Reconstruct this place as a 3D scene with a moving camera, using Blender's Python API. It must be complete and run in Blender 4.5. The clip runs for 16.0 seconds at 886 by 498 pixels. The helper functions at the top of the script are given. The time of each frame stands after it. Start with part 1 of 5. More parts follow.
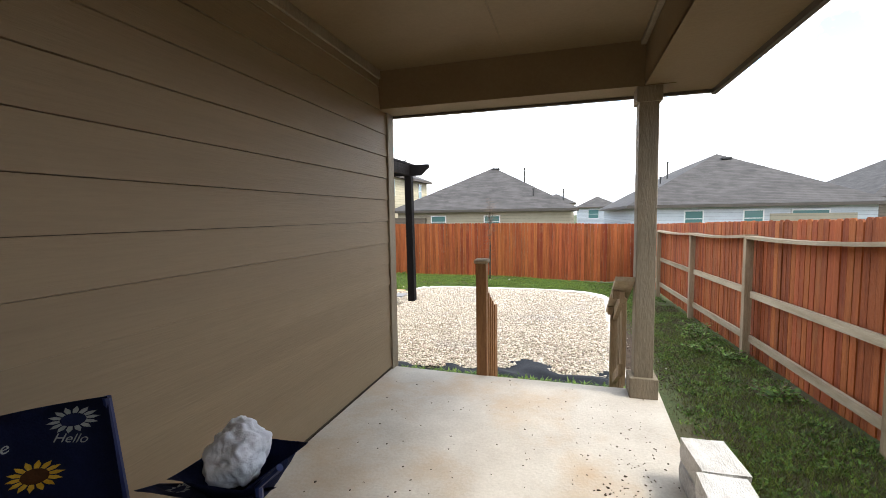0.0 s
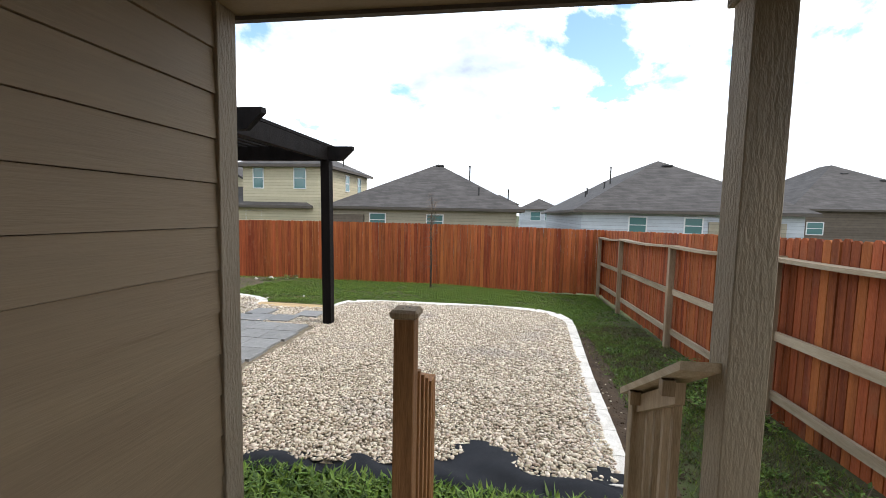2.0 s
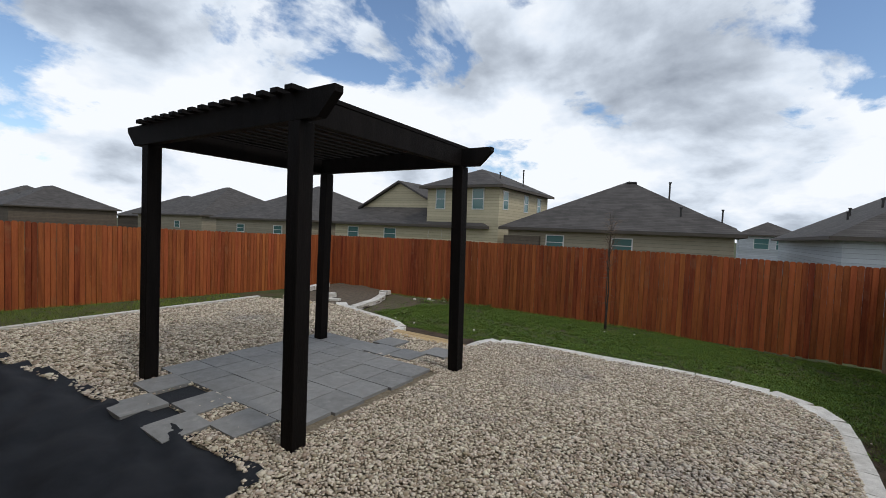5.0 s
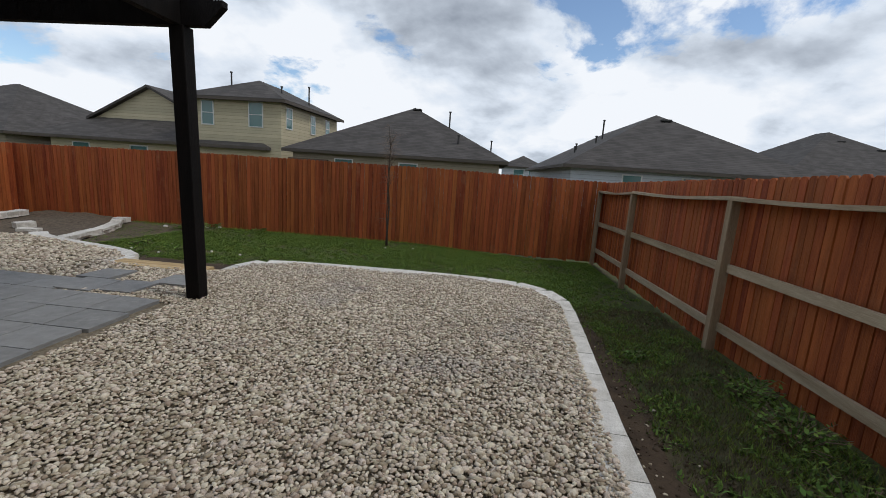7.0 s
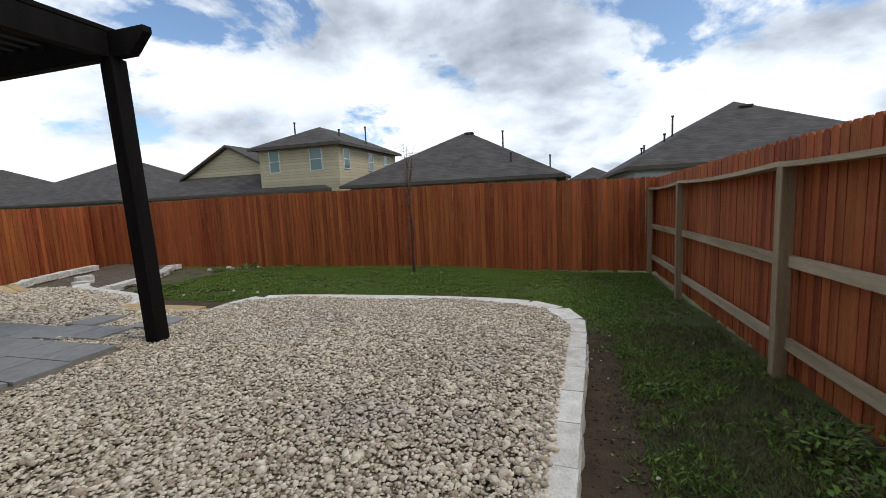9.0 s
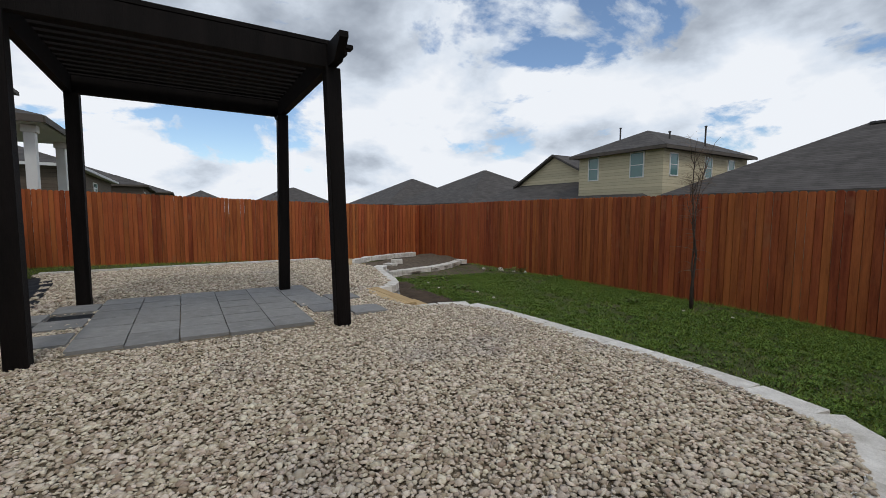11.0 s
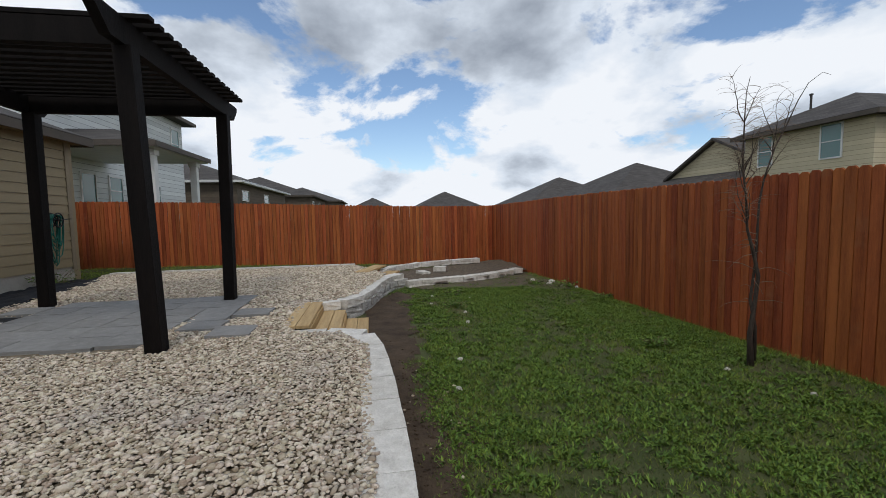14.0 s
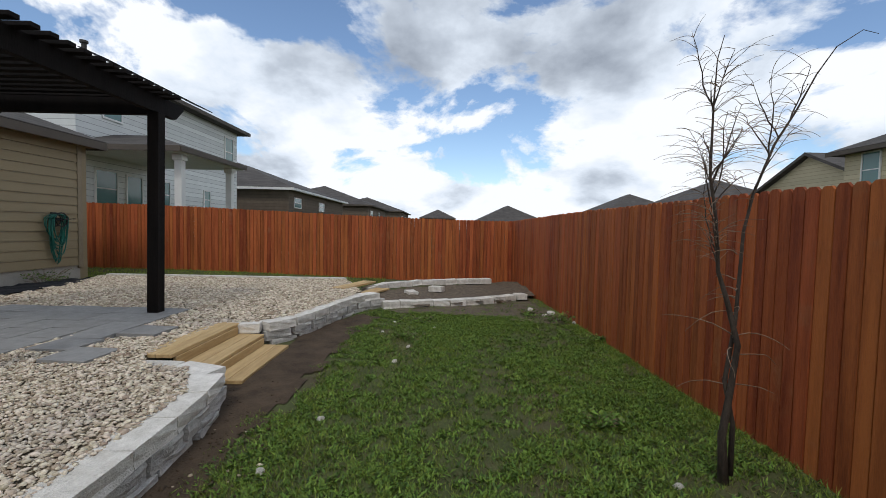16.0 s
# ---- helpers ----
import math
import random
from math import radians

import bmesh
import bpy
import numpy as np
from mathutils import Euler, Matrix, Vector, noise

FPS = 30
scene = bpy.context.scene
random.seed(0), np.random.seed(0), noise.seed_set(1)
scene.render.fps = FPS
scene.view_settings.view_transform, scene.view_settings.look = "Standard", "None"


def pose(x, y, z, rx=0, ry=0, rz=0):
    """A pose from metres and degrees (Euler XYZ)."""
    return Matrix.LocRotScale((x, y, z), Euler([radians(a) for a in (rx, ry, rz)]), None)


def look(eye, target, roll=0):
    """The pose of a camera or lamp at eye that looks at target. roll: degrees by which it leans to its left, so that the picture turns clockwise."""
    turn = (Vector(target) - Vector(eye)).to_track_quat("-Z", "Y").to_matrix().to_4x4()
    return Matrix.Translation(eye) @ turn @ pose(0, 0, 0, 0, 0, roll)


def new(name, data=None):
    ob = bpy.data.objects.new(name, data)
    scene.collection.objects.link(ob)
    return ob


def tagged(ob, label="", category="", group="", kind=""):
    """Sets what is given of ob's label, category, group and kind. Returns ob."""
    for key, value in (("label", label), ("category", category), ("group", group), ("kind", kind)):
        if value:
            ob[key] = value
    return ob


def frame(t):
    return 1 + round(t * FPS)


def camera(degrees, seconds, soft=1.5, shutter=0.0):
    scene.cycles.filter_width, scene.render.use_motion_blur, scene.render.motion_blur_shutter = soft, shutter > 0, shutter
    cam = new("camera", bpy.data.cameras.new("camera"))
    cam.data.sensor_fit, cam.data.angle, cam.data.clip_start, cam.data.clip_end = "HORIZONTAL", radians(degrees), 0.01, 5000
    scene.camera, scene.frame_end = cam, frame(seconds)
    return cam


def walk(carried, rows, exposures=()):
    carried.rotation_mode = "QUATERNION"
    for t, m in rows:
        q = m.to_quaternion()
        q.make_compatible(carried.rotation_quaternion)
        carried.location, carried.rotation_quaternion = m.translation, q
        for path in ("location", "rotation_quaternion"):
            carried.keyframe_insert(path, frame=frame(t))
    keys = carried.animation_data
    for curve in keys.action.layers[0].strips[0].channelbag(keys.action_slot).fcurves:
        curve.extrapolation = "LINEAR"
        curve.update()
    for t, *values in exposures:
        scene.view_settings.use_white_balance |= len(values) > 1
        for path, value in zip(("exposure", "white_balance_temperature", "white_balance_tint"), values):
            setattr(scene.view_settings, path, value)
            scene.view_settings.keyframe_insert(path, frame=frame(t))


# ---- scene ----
cam = camera(91.9, 16.0, soft=0.45)
PATH = [
    (0, (0.188, 0.267, 1.321), (-0.375, 2.18, 1.166), -0.8),
    (0.5, (0.084, 0.669, 1.271), (-0.31, 2.623, 1.104), 0.2),
    (1, (-0.038, 1.087, 1.264), (-0.423, 3.038, 1.05), 0.1),
    (1.5, (-0.108, 1.592, 1.304), (-0.466, 3.549, 1.097), 0.7),
    (2, (-0.101, 2.104, 1.356), (-0.404, 4.075, 1.191), 1.2),
    (2.5, (-0.12, 2.611, 1.384), (-0.442, 4.584, 1.303), 1.0),
    (3, (-0.135, 3.124, 1.4), (-0.661, 5.054, 1.359), -0.0),
    (3.2, (-0.144, 3.27, 1.391), (-0.898, 5.123, 1.359), 0.2),
    (5.3, (-0.151, 4.005, 1.323), (-1.243, 5.678, 1.233), 2.4),
    (5.5, (-0.178, 4.126, 1.3), (-0.918, 5.98, 1.178), 2.7),
    (6, (-0.091, 4.227, 1.228), (-0.166, 6.203, 0.928), 1.6),
    (6.5, (-0.045, 4.368, 1.107), (-0.221, 6.332, 0.771), 1.9),
    (7, (-0.022, 4.549, 1.009), (-0.221, 6.506, 0.651), 3.8),
    (7.5, (0.048, 4.682, 0.946), (-0.363, 6.594, 0.523), -0.1),
    (8, (0.257, 4.906, 0.897), (-0.051, 6.85, 0.543), -0.8),
    (8.2, (0.353, 4.997, 0.885), (0.07, 6.953, 0.577), -1.9),
    (10.3, (1.449, 6.407, 0.717), (0.173, 7.923, 0.444), -3.3),
    (10.5, (1.442, 6.595, 0.738), (0.077, 8.024, 0.424), -3.8),
    (11, (1.343, 7.089, 0.733), (-0.363, 8.12, 0.567), 0.3),
    (11.5, (1.33, 7.522, 0.8), (-0.518, 8.285, 0.744), 0.5),
    (12, (1.288, 8.056, 0.765), (-0.596, 8.725, 0.698), -0.0),
    (12.5, (1.253, 8.661, 0.742), (-0.635, 9.317, 0.674), -0.8),
    (13, (1.203, 9.233, 0.727), (-0.684, 9.884, 0.596), -0.3),
    (13.5, (1.185, 9.837, 0.753), (-0.729, 10.401, 0.614), -2.6),
    (14, (1.077, 10.292, 0.709), (-0.89, 10.62, 0.555), -1.0),
    (14.5, (0.963, 10.833, 0.651), (-1.012, 11.085, 0.458), 1.3),
    (15, (0.786, 11.287, 0.673), (-1.195, 11.466, 0.47), 1.4),
    (15.5, (0.474, 11.633, 0.694), (-1.521, 11.683, 0.564), 1.2),
    (16, (0.222, 11.964, 0.752), (-1.775, 11.976, 0.657), 1.3),
]
EXPOSURES = [(0.0, 1.85), (1.0, 1.55), (2.0, 1.2), (2.5, 0.8), (3.0, 0.3), (3.2, 0.2), (5.3, 0.0), (7.0, -0.06), (8.0, 0.2), (10.5, -0.04), (11.5, -0.16), (13.0, -0.14), (14.5, -0.04), (16.0, 0.08)]
walk(cam, [(t, look(eye, target, roll)) for t, eye, target, roll in PATH], EXPOSURES)

# ---- world and sun ----
SUN_EL, SUN_AZ = radians(52), radians(98)
world = bpy.data.worlds.new("sky")
world.use_nodes = True
scene.world = world
wn, wl = world.node_tree.nodes, world.node_tree.links
wn.clear()


def wnode(kind, **values):
    n = wn.new(kind)
    for k, v in values.items():
        n.inputs[k].default_value = v
    return n


def wmath(op, a, b=None, clamp=False):
    n = wn.new("ShaderNodeMath")
    n.operation, n.use_clamp = op, clamp
    for i, v in enumerate((a, b)):
        if v is None:
            continue
        if isinstance(v, (int, float)):
            n.inputs[i].default_value = v
        else:
            wl.new(v, n.inputs[i])
    return n.outputs[0]


sky = wn.new("ShaderNodeTexSky")
sky.sky_type, sky.sun_disc, sky.sun_elevation, sky.sun_rotation = "NISHITA", False, SUN_EL, SUN_AZ
sky.dust_density, sky.ozone_density = 0.4, 3.0
coord = wn.new("ShaderNodeTexCoord")
sep = wn.new("ShaderNodeSeparateXYZ")
wl.new(coord.outputs["Generated"], sep.inputs[0])
up = wmath("ADD", wmath("MAXIMUM", sep.outputs[2], 0.0), 0.38)
flat = wn.new("ShaderNodeCombineXYZ")
wl.new(wmath("DIVIDE", sep.outputs[0], up), flat.inputs[0])
wl.new(wmath("DIVIDE", sep.outputs[1], up), flat.inputs[1])


def cloud_noise(scale, detail, rough, offset, distortion=0.0):
    m = wn.new("ShaderNodeMapping")
    m.inputs["Location"].default_value = offset
    wl.new(flat.outputs[0], m.inputs[0])
    n = wnode("ShaderNodeTexNoise", Scale=scale, Detail=detail, Roughness=rough, Distortion=distortion)
    wl.new(m.outputs[0], n.inputs["Vector"])
    return n.outputs["Fac"]


def wramp(fac, stops):
    r = wn.new("ShaderNodeValToRGB")
    el = r.color_ramp.elements
    while len(el) < len(stops):
        el.new(0.5)
    for e, (p, c) in zip(el, stops):
        e.position, e.color = p, (*c, 1)
    wl.new(fac, r.inputs[0])
    return r.outputs[0]


cover_f = wmath("ADD", cloud_noise(1.9, 12, 0.59, (3.1, 1.7, 0), 0.25), wmath("ADD", wmath("MULTIPLY", sep.outputs[0], 0.05), wmath("MULTIPLY", wmath("MAXIMUM", wmath("SUBTRACT", 0.30, sep.outputs[2]), 0.0), 0.45)))
cover = wramp(cover_f, [(0.405, (0, 0, 0)), (0.462, (1, 1, 1))])
low_sky = wmath("MAXIMUM", wmath("SUBTRACT", 0.34, sep.outputs[2]), 0.0)
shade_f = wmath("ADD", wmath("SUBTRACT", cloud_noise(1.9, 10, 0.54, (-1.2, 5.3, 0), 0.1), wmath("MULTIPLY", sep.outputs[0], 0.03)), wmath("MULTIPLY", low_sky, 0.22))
shade = wramp(shade_f,
              [(0.32, (0.30, 0.345, 0.42)), (0.43, (0.54, 0.605, 0.70)), (0.51, (0.78, 0.86, 0.97)), (0.59, (0.98, 1.02, 1.08))])
sky_gain = wn.new("ShaderNodeVectorMath")
sky_gain.operation = "SCALE"
sky_gain.inputs["Scale"].default_value = 0.15
wl.new(sky.outputs[0], sky_gain.inputs[0])
mix = wn.new("ShaderNodeMix")
mix.data_type = "RGBA"
wl.new(cover, mix.inputs[0])
wl.new(sky_gain.outputs[0], mix.inputs[6])
wl.new(shade, mix.inputs[7])
back = wnode("ShaderNodeBackground", Strength=0.95)
wl.new(mix.outputs[2], back.inputs[0])
wl.new(back.outputs[0], wn.new("ShaderNodeOutputWorld").inputs[0])

sun = new("sun", bpy.data.lights.new("sun", "SUN"))
sun.data.energy, sun.data.angle, sun.data.color = 0.9, radians(14), (1.0, 0.96, 0.9)
sun.matrix_world = look((10 * math.sin(SUN_AZ), 10 * math.cos(SUN_AZ), 10 * math.tan(SUN_EL)), (0, 0, 0))

# ---- materials ----
MATS = {}


def surf(name, low, high, scale=8.0, rough=0.85, bump=0.3, fine=60.0, vary=0.0, by="object", stretch=(1, 1, 1),
         metal=0.0, spec=0.3, dirt=None, dirt_scale=1.2, dirt_at=(0.52, 0.7), hue=0.0):
    """Colour between low and high by two scales of noise, with relief, and change from piece to piece."""
    m = bpy.data.materials.new(name)
    m.use_nodes = True
    nt = m.node_tree
    nd, lk = nt.nodes, nt.links
    bsdf = nd["Principled BSDF"]
    bsdf.inputs["Roughness"].default_value = rough
    bsdf.inputs["Metallic"].default_value = metal
    bsdf.inputs["Specular IOR Level"].default_value = spec
    tc = nd.new("ShaderNodeTexCoord")
    mp = nd.new("ShaderNodeMapping")
    mp.inputs["Scale"].default_value = stretch
    info = nd.new("ShaderNodeObjectInfo")
    geo = nd.new("ShaderNodeNewGeometry")
    rnd = info.outputs["Random"] if by == "object" else geo.outputs["Random Per Island"]
    off = nd.new("ShaderNodeVectorMath")
    off.operation = "MULTIPLY_ADD"
    off.inputs[0].default_value = (0, 0, 0)
    if vary:
        lk.new(rnd, off.inputs[0])
    off.inputs[1].default_value = (37.0, 53.0, 71.0)
    lk.new(tc.outputs["Object"], off.inputs[2])
    lk.new(off.outputs[0], mp.inputs[0])

    def noise_tex(sc, detail=6.0, vector=mp.outputs[0]):
        n = nd.new("ShaderNodeTexNoise")
        n.inputs["Scale"].default_value, n.inputs["Detail"].default_value, n.inputs["Roughness"].default_value = sc, detail, 0.62
        lk.new(vector, n.inputs["Vector"])
        return n.outputs["Fac"]

    def math_node(op, a, b):
        n = nd.new("ShaderNodeMath")
        n.operation = op
        for i, v in enumerate((a, b)):
            if isinstance(v, (int, float)):
                n.inputs[i].default_value = v
            else:
                lk.new(v, n.inputs[i])
        return n.outputs[0]

    big, small = noise_tex(scale), noise_tex(fine, 3.0)
    f = math_node("ADD", math_node("MULTIPLY", big, 1.4), math_node("MULTIPLY", small, 0.7))
    f = math_node("SUBTRACT", f, 0.55)
    if vary:
        f = math_node("ADD", f, math_node("MULTIPLY", math_node("SUBTRACT", rnd, 0.5), vary))
    ramp = nd.new("ShaderNodeValToRGB")
    ramp.color_ramp.elements[0].color, ramp.color_ramp.elements[1].color = (*low, 1), (*high, 1)
    ramp.color_ramp.elements[0].position, ramp.color_ramp.elements[1].position = 0.1, 0.9
    lk.new(f, ramp.inputs[0])
    colour = ramp.outputs[0]
    if hue and vary:
        hs = nd.new("ShaderNodeHueSaturation")
        lk.new(colour, hs.inputs["Color"])
        lk.new(math_node("ADD", 0.5, math_node("MULTIPLY", math_node("SUBTRACT", math_node("FRACT", math_node("MULTIPLY", rnd, 7.31), 0), 0.5), hue)), hs.inputs["Hue"])
        colour = hs.outputs[0]
    if dirt:
        r2 = nd.new("ShaderNodeValToRGB")
        r2.color_ramp.elements[0].position, r2.color_ramp.elements[1].position = dirt_at
        lk.new(noise_tex(dirt_scale, 8.0, tc.outputs["Object"] if by == "island" else off.outputs[0]), r2.inputs[0])
        mx = nd.new("ShaderNodeMix")
        mx.data_type = "RGBA"
        lk.new(r2.outputs[0], mx.inputs[0])
        lk.new(colour, mx.inputs[6])
        mx.inputs[7].default_value = (*dirt, 1)
        colour = mx.outputs[2]
    lk.new(colour, bsdf.inputs["Base Color"])
    if bump:
        b = nd.new("ShaderNodeBump")
        b.inputs["Strength"].default_value, b.inputs["Distance"].default_value = bump, 0.01
        lk.new(math_node("ADD", small, math_node("MULTIPLY", big, 0.6)), b.inputs["Height"])
        lk.new(b.outputs[0], bsdf.inputs["Normal"])
    MATS[name] = m
    return m


def lined(name, low, high, pitch, axis, groove=0.06, rough=0.9, dark=0.55, vary_scale=3.0, row_jitter=0.25, block=0.0):
    """A far surface with courses of that pitch along an axis (0, 1 or 2): roof shingles, lap siding."""
    m = surf(name, low, high, scale=vary_scale, rough=rough, bump=0.15, fine=22.0)
    nd, lk = m.node_tree.nodes, m.node_tree.links
    bsdf = nd["Principled BSDF"]
    src = bsdf.inputs["Base Color"].links[0].from_socket
    tc = nd.new("ShaderNodeTexCoord")
    sp = nd.new("ShaderNodeSeparateXYZ")
    lk.new(tc.outputs["Object"], sp.inputs[0])

    def mth(op, a, b=0.0):
        n = nd.new("ShaderNodeMath")
        n.operation = op
        for i, v in enumerate((a, b)):
            if isinstance(v, (int, float)):
                n.inputs[i].default_value = v
            else:
                lk.new(v, n.inputs[i])
        return n.outputs[0]

    row = mth("DIVIDE", sp.outputs[axis], pitch)
    frac = mth("FRACT", row)
    line = mth("LESS_THAN", frac, groove)
    wnz = nd.new("ShaderNodeTexWhiteNoise")
    wnz.noise_dimensions = "2D"
    cmb = nd.new("ShaderNodeCombineXYZ")
    lk.new(mth("FLOOR", row), cmb.inputs[0])
    if block:
        across = mth("ADD", sp.outputs[0], sp.outputs[1])
        lk.new(mth("FLOOR", mth("ADD", mth("DIVIDE", across, block), mth("MULTIPLY", mth("FLOOR", row), 0.37))), cmb.inputs[1])
    lk.new(cmb.outputs[0], wnz.inputs["Vector"])
    tone = mth("ADD", 1.0 - row_jitter / 2, mth("MULTIPLY", wnz.outputs[0], row_jitter))
    tone = mth("MULTIPLY", tone, mth("SUBTRACT", 1.0, mth("MULTIPLY", line, 1 - dark)))
    vm = nd.new("ShaderNodeVectorMath")
    vm.operation = "SCALE"
    lk.new(src, vm.inputs[0])
    lk.new(tone, vm.inputs["Scale"])
    lk.new(vm.outputs[0], bsdf.inputs["Base Color"])
    return m


# same paint as the rear siding, darkened here for the porch shade
siding_m = surf("shaded_lap_siding", (0.20, 0.142, 0.083), (0.25, 0.185, 0.108), scale=2.2, fine=45, rough=0.6, bump=0.25, stretch=(1, 0.12, 2.2), vary=0.12,
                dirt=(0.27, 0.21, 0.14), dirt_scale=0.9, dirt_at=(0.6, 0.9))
# the same siding paint, kept paler for the sunlit rear
siding_rear_m = surf("sunlit_rear_siding", (0.235, 0.185, 0.105), (0.295, 0.235, 0.14), scale=2.2, fine=45, rough=0.6, bump=0.25, stretch=(0.12, 1, 2.2), vary=0.12)
trim_m = surf("rough_painted_trim", (0.19, 0.15, 0.10), (0.29, 0.235, 0.16), scale=6, fine=70, rough=0.7, bump=0.9, stretch=(1, 1, 0.25), vary=0.1)
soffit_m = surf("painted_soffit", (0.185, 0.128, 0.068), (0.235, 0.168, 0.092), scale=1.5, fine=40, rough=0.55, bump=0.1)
slab_m = surf("stained_concrete", (0.44, 0.385, 0.31), (0.62, 0.56, 0.47), scale=3.0, fine=55, rough=0.85, bump=0.25,
              dirt=(0.47, 0.32, 0.18), dirt_scale=1.1, dirt_at=(0.48, 0.74))
# sheathing coloured dark so the board gaps read as the laps' shadow lines
sheath_m = surf("lap_shadow_sheathing", (0.06, 0.046, 0.03), (0.09, 0.07, 0.045), scale=3, rough=0.9, bump=0.1)
found_m = surf("foundation_concrete", (0.28, 0.26, 0.23), (0.40, 0.37, 0.32), scale=3.0, fine=40, rough=0.9, bump=0.4)
picket_m = surf("stained_cedar_picket", (0.17, 0.034, 0.008), (0.46, 0.125, 0.034), scale=6, fine=70, rough=0.72, bump=0.5, stretch=(3, 3, 0.2), vary=0.55, hue=0.012,
                dirt=(0.33, 0.14, 0.06), dirt_scale=2.2, dirt_at=(0.58, 0.85))
rail_m = surf("weathered_pine_rail", (0.26, 0.19, 0.11), (0.52, 0.42, 0.29), scale=5, fine=60, rough=0.8, bump=0.4, stretch=(3, 0.25, 3), vary=0.35)
fpost_m = surf("weathered_pine_post", (0.17, 0.115, 0.06), (0.40, 0.30, 0.19), scale=5, fine=60, rough=0.8, bump=0.4, stretch=(3, 3, 0.3), vary=0.3)
ebony_m = surf("black_stained_timber", (0.003, 0.0024, 0.002), (0.012, 0.009, 0.008), scale=5, fine=60, rough=0.75, bump=0.4, stretch=(2, 2, 0.3), vary=0.2, spec=0.12)
newel_m = surf("brown_stained_pine", (0.13, 0.055, 0.018), (0.34, 0.17, 0.065), scale=6, fine=60, rough=0.65, bump=0.35, stretch=(3, 3, 0.3), vary=0.25)
lumber_m = surf("new_yellow_lumber", (0.36, 0.23, 0.095), (0.62, 0.44, 0.22), scale=6, fine=60, rough=0.7, bump=0.35, stretch=(0.25, 3, 3), vary=0.35)
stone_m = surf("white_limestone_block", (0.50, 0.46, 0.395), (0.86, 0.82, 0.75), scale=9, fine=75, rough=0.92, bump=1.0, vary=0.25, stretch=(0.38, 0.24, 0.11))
# split faces: same limestone as the caps, greyed to carry their shade
face_m = surf("shaded_split_limestone", (0.30, 0.285, 0.26), (0.64, 0.61, 0.56), scale=7, fine=60, rough=0.95, bump=1.0, vary=0.3, stretch=(0.38, 0.24, 0.11))
paver_m = surf("grey_concrete_paver", (0.205, 0.20, 0.19), (0.31, 0.302, 0.288), scale=4, fine=80, rough=0.9, bump=0.3, vary=0.3,
               dirt=(0.40, 0.385, 0.35), dirt_scale=3, dirt_at=(0.58, 0.85))
pebble_m = surf("river_gravel", (0.35, 0.275, 0.19), (0.77, 0.67, 0.53), scale=12, fine=60, rough=0.85, bump=0.15, vary=0.85, by="island", hue=0.035,
                dirt=(0.40, 0.36, 0.34), dirt_scale=0.9, dirt_at=(0.54, 0.86))
gravelbed_m = surf("gravel_bed", (0.10, 0.078, 0.05), (0.32, 0.26, 0.18), scale=26, fine=70, rough=0.95, bump=0.9)
soil_m = surf("dark_soil", (0.035, 0.023, 0.014), (0.105, 0.072, 0.045), scale=5, fine=60, rough=1.0, bump=0.9)
mulch_m = surf("grey_brown_mulch", (0.05, 0.038, 0.026), (0.20, 0.155, 0.11), scale=14, fine=70, rough=1.0, bump=1.0)
lawn_m = surf("thin_lawn_soil", (0.035, 0.050, 0.013), (0.105, 0.115, 0.042), scale=3, fine=55, rough=1.0, bump=1.0,
              dirt=(0.10, 0.072, 0.045), dirt_scale=0.8, dirt_at=(0.5, 0.66))
thatch_m = surf("dead_grass_thatch", (0.06, 0.048, 0.026), (0.20, 0.165, 0.085), scale=1.2, fine=8, rough=0.9, bump=0, vary=0.8, by="island")
blade_m = surf("grass_blade", (0.045, 0.078, 0.009), (0.28, 0.36, 0.055), scale=1.2, fine=8, rough=0.75, bump=0, vary=0.7, by="island", hue=0.04)
straw_m = surf("dry_grass_blade", (0.18, 0.15, 0.07), (0.40, 0.33, 0.18), scale=1.2, fine=8, rough=0.8, bump=0, vary=0.7, by="island")
leaf_m = surf("weed_leaf", (0.026, 0.058, 0.008), (0.185, 0.295, 0.042), scale=1.2, fine=8, rough=0.6, bump=0, vary=0.7, by="island", hue=0.03)
fabric_m = surf("black_landscape_fabric", (0.006, 0.007, 0.009), (0.020, 0.021, 0.025), scale=6, fine=120, rough=0.7, bump=0.2, spec=0.2)
roof_m = lined("grey_shingle_roof", (0.058, 0.051, 0.046), (0.108, 0.097, 0.089), 0.09, 2, groove=0.16, dark=0.62, vary_scale=1.2, row_jitter=0.35, block=0.55)
tan_wall_m = lined("tan_lap_wall", (0.30, 0.26, 0.19), (0.36, 0.31, 0.23), 0.19, 2, groove=0.09, dark=0.6)
cream_wall_m = lined("cream_lap_wall", (0.48, 0.42, 0.28), (0.55, 0.48, 0.33), 0.19, 2, groove=0.09, dark=0.6)
blue_wall_m = lined("pale_grey_lap_wall", (0.44, 0.46, 0.48), (0.52, 0.54, 0.56), 0.19, 2, groove=0.09, dark=0.6)
white_wall_m = lined("white_lap_wall", (0.62, 0.64, 0.62), (0.72, 0.73, 0.71), 0.19, 2, groove=0.09, dark=0.5)
brown_wall_m = lined("brown_lap_wall", (0.11, 0.085, 0.065), (0.15, 0.12, 0.09), 0.19, 2, groove=0.09, dark=0.6)
fascia_m = surf("dark_fascia", (0.075, 0.062, 0.05), (0.11, 0.09, 0.072), scale=2, rough=0.7, bump=0.1)
whitetrim_m = surf("white_trim", (0.66, 0.66, 0.63), (0.76, 0.76, 0.73), scale=3, rough=0.6, bump=0.1)
vent_m = surf("dark_vent_metal", (0.03, 0.028, 0.026), (0.06, 0.056, 0.052), scale=6, rough=0.6, bump=0.1)
